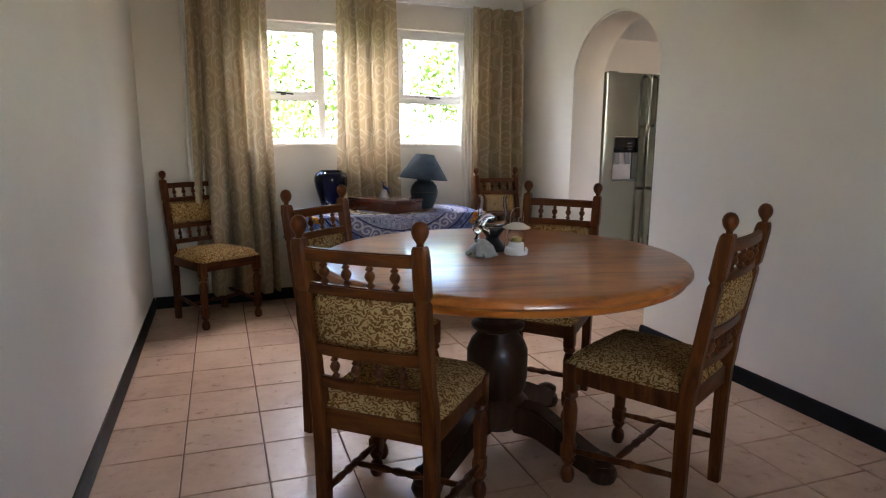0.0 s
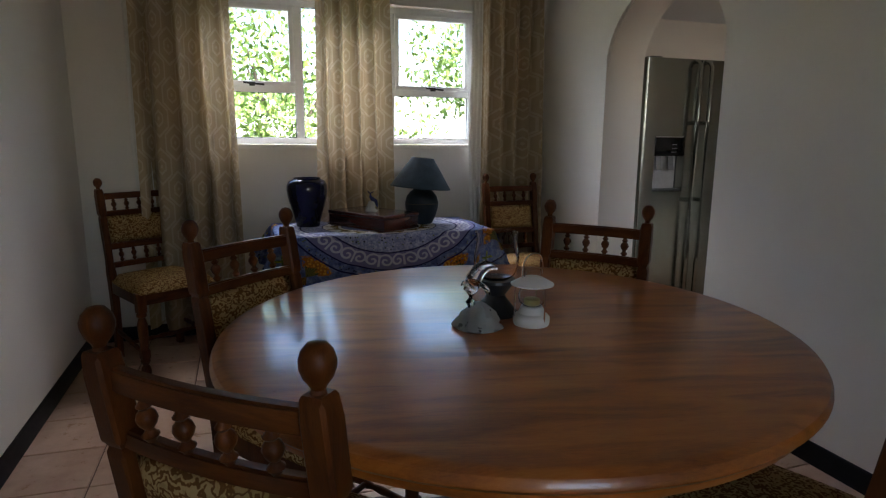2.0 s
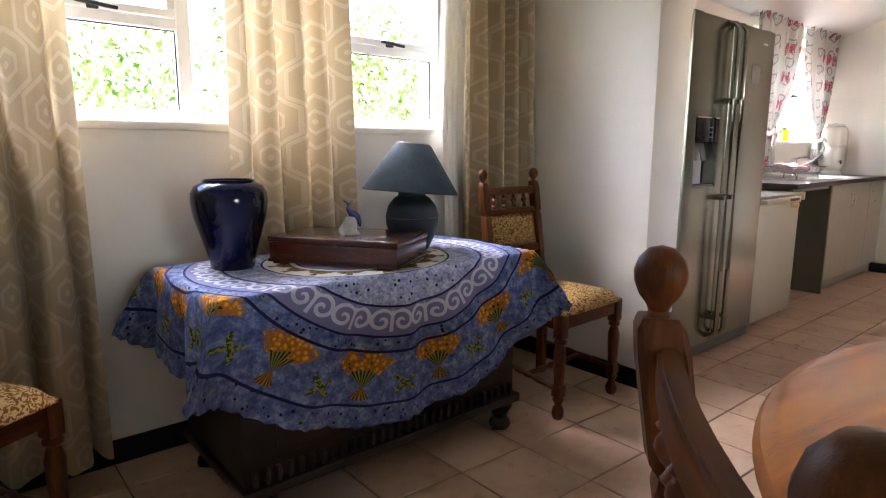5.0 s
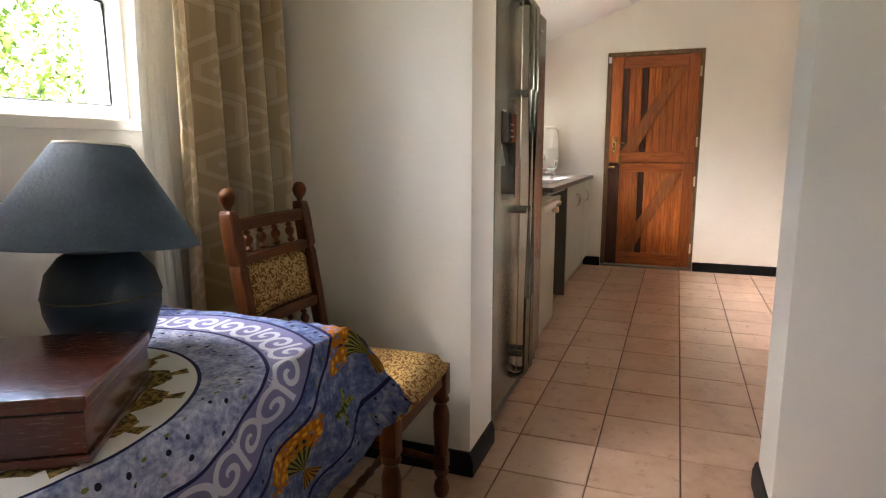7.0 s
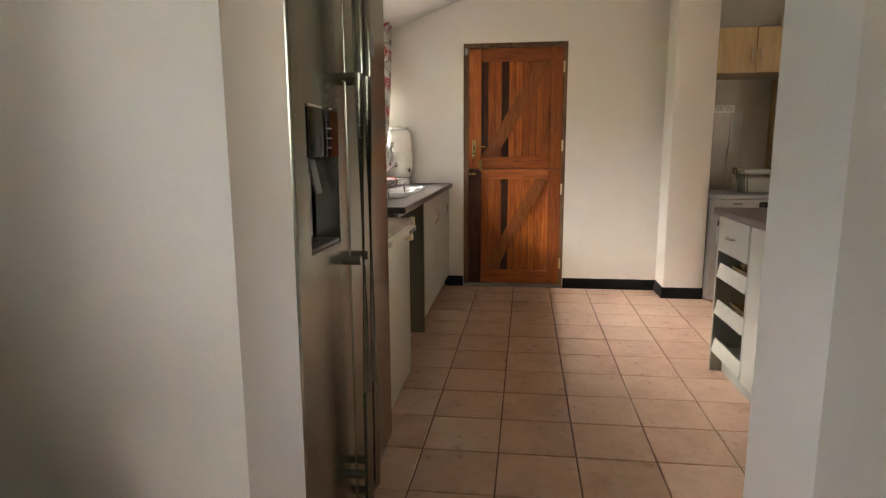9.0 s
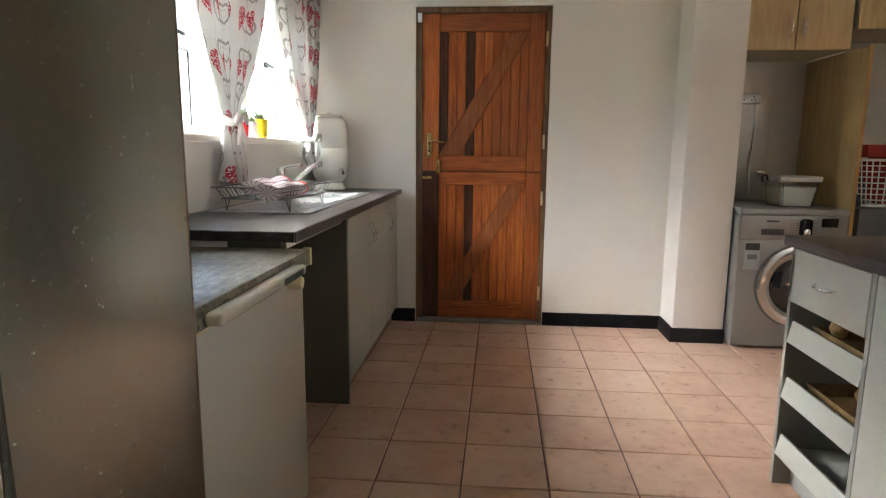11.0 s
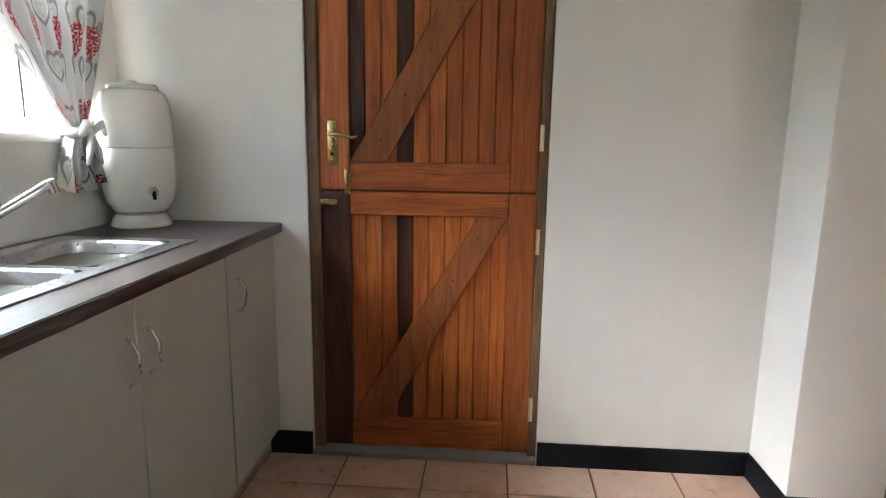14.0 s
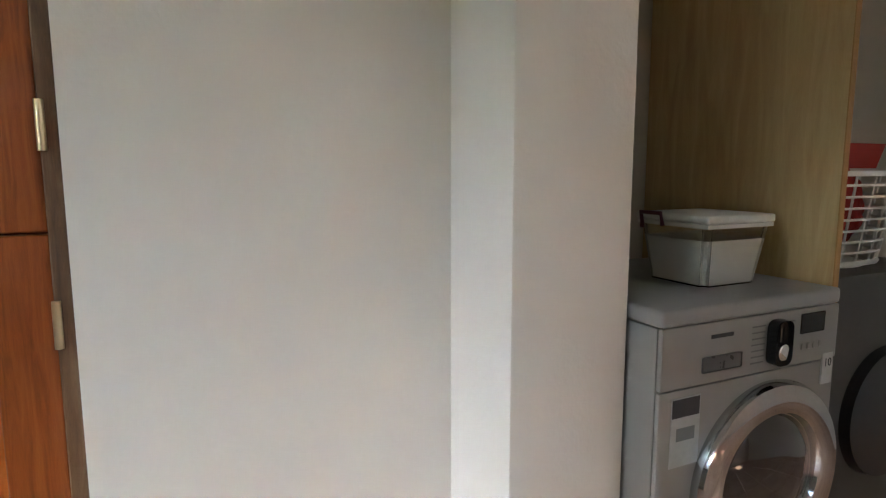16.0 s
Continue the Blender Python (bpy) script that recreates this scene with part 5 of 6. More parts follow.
def bowl(bm, x0, y0, x1, y1, z, depth):
    """A pressed sink bowl with rounded corners."""
    rows = []
    for k, (ins, dz) in enumerate(((0.0, 0.003), (0.004, 0.003), (0.010, -0.006), (0.022, -depth * 0.8), (0.035, -depth), (0.10, -depth - 0.004))):
        r, pts = 0.045, []
        cx0, cx1, cy0, cy1 = x0 + ins + r, x1 - ins - r, y0 + ins + r, y1 - ins - r
        for qx, qy, a0 in ((cx1, cy1, 0), (cx0, cy1, 90), (cx0, cy0, 180), (cx1, cy0, 270)):
            for s in range(5):
                a = radians(a0 + 22.5 * s)
                pts.append(bm.verts.new((qx + r * math.cos(a), qy + r * math.sin(a), z + dz)))
        rows.append(pts)
    for a, c in zip(rows, rows[1:]):
        for i in range(len(a)):
            j = (i + 1) % len(a)
            bm.faces.new((a[i], a[j], c[j], c[i]))
    bm.faces.new(rows[-1])
    return rows[0]


sink = thing("sink", pose(0, 0, 0), "stainless steel double-bowl sink with drainer in the worktop", "sink")
bm = bmesh.new()
bowl(bm, 5.545, 4.285, 5.90, 4.60, CTZ + 0.002, 0.15)
part("bowl", bm, SINK, sink, "", 60)
bm = bmesh.new()
bowl(bm, 5.93, 4.285, 6.285, 4.60, CTZ + 0.002, 0.15)
part("bowl", bm, SINK, sink, "", 60)
bm = bmesh.new()
for x0, x1, y0, y1 in ((5.10, 6.33, 4.235, 4.287), (5.10, 6.33, 4.598, 4.655), (5.51, 5.547, 4.287, 4.598), (5.898, 5.932, 4.287, 4.598), (6.283, 6.33, 4.287, 4.598), (5.10, 5.125, 4.287, 4.598)):
    box(bm, x0, y0, CTZ + 0.0008, x1, y1, CTZ + 0.0045)
part("rim", bm, SINK, sink)
bm = B(5.125, 4.287, CTZ + 0.0008, 5.51, 4.598, CTZ + 0.002)
drn = part("drainer", bm, SINK, sink, "ribbed steel drainer")
for k in range(9):
    part("rib", B(5.15, 4.302 + 0.033 * k, CTZ + 0.0021, 5.49, 4.314 + 0.033 * k, CTZ + 0.005, 0.001, 1), SINK, drn)
for x in (5.72, 6.11):
    part("plug_hole", lathe([(0, 0.0), (0.035, 0.0), (0.037, 0.003), (0.03, 0.004), (0, 0.002)], 18, (x, 4.44, CTZ - 0.150)), CHROME, sink)
tap = thing("mixer_tap", pose(5.885, 4.63, CTZ + 0.0045), "chrome kitchen mixer tap with a long angled spout", "tap")
part("body", lathe([(0.026, 0), (0.026, 0.01), (0.023, 0.014), (0.023, 0.10), (0.024, 0.102), (0.024, 0.15), (0.02, 0.155), (0, 0.156)], 24), CHROME, tap, "", 50)
part("lever", tube([(0, 0, 0.15), (0.03, -0.02, 0.158), (0.10, -0.07, 0.168)], 0.007, 10), CHROME, tap)
part("spout", tube([(0.01, -0.01, 0.035), (0.09, -0.075, 0.105), (0.185, -0.145, 0.175), (0.20, -0.156, 0.182)], 0.012, 12), CHROME, tap)
part("nozzle", tube([(0.192, -0.15, 0.185), (0.198, -0.155, 0.155)], 0.014, 12), CHROME, tap)

CHECK, _ntc, _bc = material("checked_towel", 0.9, spec=0.1)
_u, _v, _w = xyz(_ntc, coords(_ntc))
_s1 = ((_u * 34.0).fract() - 0.5).abs().lt(0.11) + ((_w.atan2(_v * 0.62) * 1.75).fract() - 0.5).abs().lt(0.11)
_ends = _u.gt(0.125) * _u.lt(0.1475)
_tcol = blend(_ntc, _s1.clamp() * 0.7, (0.60, 0.52, 0.52), (0.10, 0.02, 0.04))
_ntc.links.new(blend(_ntc, _ends, _tcol, (0.45, 0.05, 0.035)), _bc.inputs["Base Color"])
relief(_ntc, _bc, grain(_ntc, coords(_ntc), 350, 2), 0.002)


def dish_rack():
    ob = thing("dish_rack", pose(5.335, 4.45, CTZ + 0.0055, 0, 0, -4), "black wire dish rack on the sink drainer", "dish rack")
    wire = plain("rack_wire", (0.22, 0.22, 0.225), 0.3, 0.8)
    L, W, H = 0.27, 0.155, 0.075
    for z, sc in ((0.05, 0.86), (H + 0.022, 1.0)):
        bm = tube([(-L * sc, -W * sc, z), (L * sc, -W * sc, z), (L * sc, W * sc, z), (-L * sc, W * sc, z), (-L * sc, -W * sc + 0.001, z)], 0.0032, 6)
        part("rim_wire", bm, wire, ob)
    bm = bmesh.new()
    for k in range(15):
        x = -0.24 + 0.48 * k / 14
        tube([(x, -W, H + 0.022), (x * 0.9, -W * 0.86, 0.05), (x * 0.9, W * 0.86, 0.05), (x, W, H + 0.022)], 0.0018, 5, bm)
    for k in range(8):
        y = -0.13 + 0.26 * k / 7
        tube([(-L, y, H + 0.022), (-L * 0.86, y * 0.9, 0.05)], 0.0018, 5, bm)
        tube([(L, y, H + 0.022), (L * 0.86, y * 0.9, 0.05)], 0.0018, 5, bm)
    tagged(part("wire_mesh", bm, wire, ob), kind="stuff")
    for sx in (-0.19, 0.19):
        for sy in (-0.13, 0.13):
            part("leg", tube([(sx - 0.02, sy, 0.05), (sx, sy * 1.05, 0.0), (sx + 0.02, sy, 0.05)], 0.003, 6), wire, ob)
    for i, (x, y, z) in enumerate(((-0.15, -0.075, 0.080), (0.035, 0.06, 0.088))):
        bm = bmesh.new()
        tw = thing("dish_towel", pose(5.35 + x, 4.45 + y, CTZ + z + 0.006, 0, 0, -4), "folded red and white checked dish towel in the rack", "dish towel", "dish towels")
        rows = []
        for a in range(17):
            u = -0.148 + 0.296 * a / 16
            rows.append([bm.verts.new((u, 0.055 * math.cos(t) * (1 + 0.06 * math.sin(u * 40 + i)), 0.033 * math.sin(t) + 0.005 * math.sin(u * 30 + t + 2 * i))) for t in [2 * math.pi * k / 16 for k in range(16)]])
        for r1, r2 in zip(rows, rows[1:]):
            for k in range(16):
                bm.faces.new((r1[k], r1[(k + 1) % 16], r2[(k + 1) % 16], r2[k]))
        bm.faces.new(rows[0][::-1])
        bm.faces.new(rows[-1])
        part("folded_cloth", bm, CHECK, tw, "", 60)


dish_rack()
urn = thing("water_filter_urn", pose(6.60, 4.56, CTZ) @ Matrix.Diagonal((0.9, 0.9, 0.975, 1)), "tall cream ceramic water filter urn with a chrome tap", "water urn")
part("foot", lathe([(0, 0), (0.105, 0), (0.108, 0.006), (0.100, 0.03), (0.088, 0.045), (0.092, 0.052), (0.10, 0.056), (0, 0.056)], 40), CERAMIC, urn)
part("lower_jar", lathe([(0, 0.0565), (0.096, 0.0565), (0.118, 0.09), (0.128, 0.14), (0.131, 0.20), (0.130, 0.265), (0.126, 0.272), (0, 0.272)], 48), CERAMIC, urn)
part("upper_jar", lathe([(0, 0.2735), (0.128, 0.2735), (0.131, 0.28), (0.129, 0.36), (0.122, 0.42), (0.112, 0.45), (0.098, 0.462), (0.09, 0.466), (0, 0.466)], 48), CERAMIC, urn)
part("lid", lathe([(0, 0.4665), (0.088, 0.4665), (0.088, 0.476), (0.08, 0.484), (0.02, 0.488), (0.012, 0.496), (0, 0.498)], 40), CERAMIC, urn)
tp = part("tap", tube([(-0.09, -0.095, 0.13), (-0.115, -0.121, 0.13)], 0.016, 14), CHROME, urn, "small chrome tap")
part("tap_lever", tube([(-0.112, -0.118, 0.13), (-0.118, -0.125, 0.105)], 0.007, 8), BLACK, tp)


def succulent(x, colour, r, h, label, ribbed=False):
    ob = thing("succulent_pot", pose(x, 4.775, 1.2165), label, "pot plant", "window sill plants")
    bm = lathe([(0, 0), (r * 0.86, 0), (r * 0.9, 0.004), (r, h), (r * 0.93, h), (r * 0.9, h - 0.01), (0, h - 0.012)], 24)
    if ribbed:
        for v in bm.verts:
            k = 1 + 0.05 * math.sin(10 * math.atan2(v.co.y, v.co.x))
            v.co.x, v.co.y = v.co.x * k, v.co.y * k
    part("pot", bm, plain("glazed_pot_" + label.split()[1], colour, 0.2, vary=0.08, coat=0.4), ob)
    bm = bmesh.new()
    rnd = random.Random(int(x * 100))
    for k in range(16):
        a, l = k * 2.4, r * rnd.uniform(0.7, 1.25)
        e = 0.35 + 0.9 * (k / 16)
        d = Vector((math.cos(a) * math.cos(e), math.sin(a) * math.cos(e), math.sin(e)))
        tube([Vector((0, 0, h - 0.008)), Vector((0, 0, h - 0.004)) + d * l * 0.5, Vector((0, 0, h)) + d * l], 0.005, 5, bm, [0.003, 0.006, 0.0008])
    part("leaves", bm, plain("succulent_green", (0.06, 0.12, 0.045), 0.45, vary=0.3), ob)


succulent(5.73, (0.48, 0.012, 0.02), 0.045, 0.105, "small red glazed pot with a spiky succulent")
succulent(5.86, (0.62, 0.6, 0.58), 0.034, 0.08, "small white ribbed pot with a spiky succulent", True)
succulent(5.985, (0.72, 0.52, 0.02), 0.045, 0.10, "small yellow glazed pot with a spiky succulent")


# ---- kitchen curtains ----
def heart_fabric():
    """Sheer white cotton printed with grey scroll hearts and red ones."""
    m, nt, b = material("heart_print_curtain", 0.9, spec=0.1)
    u, v, _ = xyz(nt, coords(nt, "UV"))

    def hearts(px, pz, du, dv, size):
        a = ((u / px + du).fract() - 0.5) * (px / size)
        c = ((v / pz + dv).fract() - 0.5) * (pz / size)
        k = c - (a.abs().sqrt() * 0.62)
        return (a * a + k * k).sqrt()

    d1, d2, d3 = hearts(0.13, 0.15, 0.1, 0.2, 0.040), hearts(0.17, 0.13, 0.45, 0.7, 0.026), hearts(0.21, 0.23, 0.8, 0.05, 0.05)
    n = grain(nt, coords(nt, "UV"), 120, 3)
    weave = grain(nt, coords(nt, "UV", (900, 900, 1)), 1, 1)
    col = blend(nt, d1.between(0.72, 1.0) * 0.8, (0.56, 0.545, 0.52), (0.20, 0.18, 0.17))
    col = blend(nt, d1.between(0.3, 0.45) * 0.6, col, (0.42, 0.38, 0.37))
    col = blend(nt, d3.lt(1.0) * n.gt(0.46), col, (0.40, 0.03, 0.05))
    col = blend(nt, d2.lt(0.9) * n.gt(0.38), col, (0.30, 0.27, 0.26))
    nt.links.new(col, b.inputs["Base Color"])
    tr = nt.nodes.new("ShaderNodeBsdfTranslucent")
    nt.links.new(col, tr.inputs["Color"])
    mx = nt.nodes.new("ShaderNodeMixShader")
    mx.inputs[0].default_value = 0.06
    nt.links.new(b.outputs[0], mx.inputs[1])
    nt.links.new(tr.outputs[0], mx.inputs[2])
    nt.links.new(mx.outputs[0], nt.nodes["Material Output"].inputs["Surface"])
    relief(nt, b, weave, 0.0005, 0.5)
    return m


HEARTS = heart_fabric()


def tied_curtain(xt0, xt1, xk, yk, zk, zb, folds, seed):
    """A curtain gathered on its rail, drawn together by a tie at (xk, zk) and falling in a tail."""
    rnd = random.Random(seed)
    ph = [rnd.uniform(0, 6.28) for _ in range(4)]
    ob = thing("kitchen_curtain", pose(0, 0, 0), "sheer white curtain with heart print tied in a knot", "curtain", "kitchen curtains")
    bm = bmesh.new()
    uv = bm.loops.layers.uv.new("UVMap")
    nx, nz, z1 = folds * 10, 48, 2.20
    g = []
    for i in range(nx + 1):
        t = i / nx
        col = []
        for j in range(nz + 1):
            z = z1 + (zb - z1) * j / nz
            if z > zk:
                s = (z1 - z) / (z1 - zk)
                k = s ** 2.2
                half = (xt1 - xt0) / 2 * (1 - k) + 0.028 * k
                cx = (xt0 + xt1) / 2 * (1 - k) + xk * k
                amp = 0.020 * (1 - 0.35 * s)
            else:
                s = (zk - z) / (zk - zb)
                half = 0.028 + 0.055 * s ** 0.7
                cx = xk + 0.004 * s
                amp = 0.014 + 0.018 * s
            a = 6.2832 * folds * t
            y = yk + amp * (math.sin(a + ph[0]) + 0.4 * math.sin(1.7 * a + ph[1] + 3 * s)) + (0.012 * math.sin(40 * t) if j < 2 else 0)
            col.append((bm.verts.new((cx + (2 * t - 1) * half + 0.006 * math.cos(a), y, z + (0.012 * math.sin(a * 0.7 + ph[2]) if j == nz else 0))), (t * (xt1 - xt0) * 1.5, z)))
        g.append(col)
    for i in range(nx):
        for j in range(nz):
            q = (g[i][j], g[i + 1][j], g[i + 1][j + 1], g[i][j + 1])
            f = bm.faces.new([c[0] for c in q])
            for lp, c in zip(f.loops, q):
                lp[uv].uv = c[1]
    me = bpy.data.meshes.new("cloth")
    bm.to_mesh(me)
    bm.free()
    me.materials.append(HEARTS)
    me.shade_smooth()
    c = new("drape", me)
    c.parent = ob
    bm = tube([(xk + 0.038 * math.cos(a), yk + 0.034 * math.sin(a), zk + 0.006 * math.sin(3 * a)) for a in [k * 0.3307 for k in range(20)]], 0.018, 8)
    for s in (-1, 1):
        tube([(xk + 0.01, yk - 0.04, zk), (xk + s * 0.035, yk - 0.055, zk + 0.022), (xk + s * 0.06, yk - 0.05, zk - 0.01)], 0.01, 6, bm, [0.012, 0.016, 0.006])
        tube([(xk, yk - 0.045, zk - 0.01), (xk + s * 0.02, yk - 0.05, zk - 0.06), (xk + s * 0.03, yk - 0.048, zk - 0.10)], 0.01, 6, bm, [0.01, 0.012, 0.008])
    part("tie", bm, LINING, ob, "knotted pale cloth tie", 180)


tied_curtain(4.98, 5.78, 5.305, 4.635, 1.275, 1.02, 7, 2)
tied_curtain(5.95, 6.70, 6.415, 4.635, 1.22, 1.05, 6, 4)
krail = thing("kitchen_curtain_rod", pose(0, 0, 0), "thin white curtain rod above the kitchen window", "curtain rail")
part("rod", tube([(4.92, 4.645, 2.185), (6.72, 4.645, 2.185)], 0.009, 10), UPVC, krail)
for x in (4.95, 6.69):
    part("bracket", B(x - 0.01, 4.64, 2.15, x + 0.01, KY - 0.001, 2.176, 0.002, 1), UPVC, krail)

# ---- back door: a stable door ----
dr = tagged(new("door_1"), "varnished hardwood stable door, both leaves shut", "door", "", "structure")
FX, LXF = DX + 0.012, DX + 0.028
bm = bmesh.new()
box(bm, FX, D1 - 0.042, 0.0, FX + 0.10, D1 - 0.001, DZ - 0.001, 0.003, 1)
box(bm, FX, D0 + 0.001, 0.0, FX + 0.10, D0 + 0.032, DZ - 0.001, 0.003, 1)
box(bm, FX, D0 + 0.032, DZ - 0.035, FX + 0.10, D1 - 0.042, DZ - 0.001, 0.003, 1)
part("door_frame", bm, wood("weathered_frame", (0.07, 0.035, 0.018), (0.16, 0.085, 0.04), (0.25, 0.145, 0.075), 0.6, "Z", 20), dr, "worn timber frame", 30)
part("threshold", B(DX - 0.02, D0 + 0.002, 0.002, DX + 0.2, D1 - 0.002, 0.022, 0.004), CONCRETE, dr, "grey worn threshold")
YL, YR, SL, SR = 3.983, 3.197, 3.876, 3.297


def leaf(z0, z1, rail_low, rail_high, dark_left, seed):
    ob = part("upper_leaf" if z0 > 0.5 else "lower_leaf", B(LXF, SL - 0.001, z0, LXF + 0.035, YL, z1, 0.003, 1), DOOR_DARK if dark_left else DOOR_WOOD, dr, "dark hardwood leaf stile" if dark_left else "")
    part("stile", B(LXF, YR, z0, LXF + 0.035, SR + 0.001, z1, 0.003, 1), DOOR_WOOD, ob)
    part("rail", B(LXF + 0.0005, SR + 0.001, z0, LXF + 0.035, SL - 0.001, rail_low, 0.003, 1), DOOR_RAIL, ob)
    part("rail", B(LXF + 0.0005, SR + 0.001, rail_high, LXF + 0.035, SL - 0.001, z1, 0.003, 1), DOOR_RAIL, ob)
    part("core", B(LXF + 0.0355, YR + 0.003, z0 + 0.009 if z0 > 0.5 else z0, LXF + 0.045, YL - 0.003, z1 if z0 > 0.5 else z1 + 0.0135), DOOR_DARK, ob)
    rnd = random.Random(seed)
    n = 10
    w = (SL - SR) / n
    for k in range(n):
        y = SR + k * w
        dark = k == n - 4 or (k == n - 1 and not dark_left)
        part("plank", B(LXF + 0.014 + rnd.uniform(0, 0.001), y + 0.0008, rail_low - 0.005, LXF + 0.03, y + w - 0.0008, rail_high + 0.005, 0.003, 1), DOOR_DARK if dark else DOOR_WOOD, ob)
    # brace
    bm = bmesh.new()
    y0, y1 = SL - 0.002, SR + 0.004
    bw = 0.135
    pts = [(y0, rail_low), (y0 - bw, rail_low), (y1, rail_high), (y1 + 0.106, rail_high)]
    vs = [bm.verts.new((x, y, z)) for x in (LXF + 0.001, LXF + 0.0135) for y, z in pts]
    for q in ((0, 1, 2, 3), (7, 6, 5, 4), (0, 4, 5, 1), (1, 5, 6, 2), (2, 6, 7, 3), (3, 7, 4, 0)):
        bm.faces.new([vs[i] for i in q])
    bmesh.ops.bevel(bm, geom=bm.edges[:], offset=0.002, segments=1, affect="EDGES")
    br = part("brace", bm, wood("brace_wood", (0.13, 0.036, 0.010), (0.26, 0.075, 0.019), (0.36, 0.12, 0.034), 0.4, "Z", 18, coat=0.2) if seed == 1 else bpy.data.materials["brace_wood"], ob, "diagonal brace")
    for t in (0.1, 0.3, 0.5, 0.7, 0.9):
        y, z = y0 - bw / 2 + (y1 - y0 + bw * 0.95) * t, rail_low + (rail_high - rail_low) * t
        part("nail_head", lathe([(0.004, 0), (0.003, 0.0015), (0, 0.002)], 8, (LXF + 0.0012, y, z), None, Matrix.Rotation(radians(-90), 4, "Y")), BLACK, br)
    return ob


up = leaf(1.027, 2.022, 1.128, 1.912, False, 1)
lo = leaf(0.026, 1.022, 0.145, 0.937, True, 2)
pl = part("lock_plate", B(LXF - 0.006, 3.918, 1.115, LXF - 0.0005, 3.952, 1.272, 0.003), BRASS, up, "brass lever lock plate")
part("lever", tube([(LXF - 0.006, 3.935, 1.225), (LXF - 0.045, 3.935, 1.225), (LXF - 0.05, 3.90, 1.224), (LXF - 0.048, 3.855, 1.212), (LXF - 0.046, 3.835, 1.215)], 0.007, 8), BRASS, pl)
part("keyhole", lathe([(0.006, 0), (0.006, 0.001), (0, 0.001)], 10, (LXF - 0.0062, 3.935, 1.155), None, Matrix.Rotation(radians(-90), 4, "Y")), BLACK, pl)
part("tower_bolt", B(LXF - 0.012, 3.868, 1.01, LXF - 0.0002, 3.892, 1.103, 0.003), BRASS, up, "small brass bolt")
part("barrel_bolt", B(LXF - 0.014, 3.92, 0.972, LXF - 0.0002, 4.0, 0.994, 0.004), BRASS, lo, "brass barrel bolt")
for z in (1.86, 1.22, 0.855, 0.215):
    h = part("hinge", tube([(FX - 0.004, YR - 0.004, z - 0.045), (FX - 0.004, YR - 0.004, z + 0.045)], 0.008, 10), metal("hinge_brass", (0.75, 0.62, 0.40), 0.35) if z > 1.8 else bpy.data.materials["hinge_brass"], up if z > 1.03 else lo, "brass butt hinge")
part("door_contact", B(DX - 0.008, 3.985, 1.965, DX + 0.011, 4.012, 2.02, 0.003), UPVC, dr, "white alarm contact")

# ---- laundry alcove ----
wm = thing("washing_machine", pose(6.385, 1.77, 0), "silver front-loading washing machine with chrome porthole", "washing machine")
WH, WW = 0.845, 0.30
part("body", B(0.012, -WW, 0.012, 0.60, WW, WH - 0.04, 0.012), SILVER, wm)
part("top_plate", B(-0.004, -WW - 0.002, WH - 0.04, 0.61, WW + 0.002, WH, 0.012, 3), plain("grey_top", (0.30, 0.30, 0.295), 0.35, 0.3, vary=0.05), wm, "flat grey top")
part("control_panel", B(-0.004, -WW + 0.001, 0.665, 0.0115, WW - 0.001, WH - 0.0405, 0.006), SILVER, wm, "silver control fascia")
part("front_panel", B(-0.001, -WW + 0.001, 0.02, 0.0115, WW - 0.001, 0.662, 0.006), SILVER, wm)
part("drawer_recess", B(-0.006, 0.055, 0.692, -0.0035, 0.18, 0.728, 0.004), plain("recess_dark", (0.06, 0.06, 0.06), 0.3), wm, "detergent drawer grip")
part("maker_badge", B(-0.0055, 0.085, 0.768, -0.0042, 0.155, 0.777), BLACK, wm)


def disc(y, z, r0, r1, x0, x1, seg=48):
    bm = bmesh.new()
    return lathe([(r0, 0), (r1, 0), (r1 * 0.985, x0 - x1), (r0, (x0 - x1) * 0.8)] if r0 else [(0, 0), (r1, 0), (r1 * 0.97, x0 - x1), (0, x0 - x1)], seg, (x0, y, z), bm, Matrix.Rotation(radians(-90), 4, "Y"))


dial = part("dial_plate", B(-0.0065, -0.09, 0.682, -0.0042, -0.03, 0.79, 0.025, 4), plain("dial_black", (0.01, 0.01, 0.01), 0.15), wm, "black oval dial plate")
part("dial", lathe([(0, 0), (0.021, 0), (0.02, 0.018), (0.017, 0.02), (0, 0.02)], 26, (-0.0068, -0.067, 0.712), None, Matrix.Rotation(radians(-90), 4, "Y")), CHROME, dial, "chrome dial")
part("display", B(-0.006, -0.24, 0.742, -0.0042, -0.15, 0.792, 0.002, 1), plain("display_black", (0.006, 0.006, 0.006), 0.1), wm, "dark display")
bm = bmesh.new()
for k in range(7):
    for y0, y1 in ((-0.022, 0.022), (-0.128, -0.098)):
        box(bm, -0.0050, y0, 0.69 + 0.0145 * k, -0.0042, y1, 0.6935 + 0.0145 * k)
tagged(part("programme_print", bm, plain("print_grey", (0.14, 0.14, 0.14), 0.5), wm), "rows of small grey print", kind="stuff")
bm = bmesh.new()
for k in range(4):
    box(bm, -0.008, -0.165 - 0.022 * k, 0.702, -0.0042, -0.153 - 0.022 * k, 0.718, 0.002, 1)
part("button", bm, SILVER, wm)
stk = part("sticker", B(-0.0025, 0.175, 0.485, -0.0012, 0.262, 0.645), plain("sticker_white", (0.34, 0.36, 0.36), 0.4), wm, "printed feature sticker")
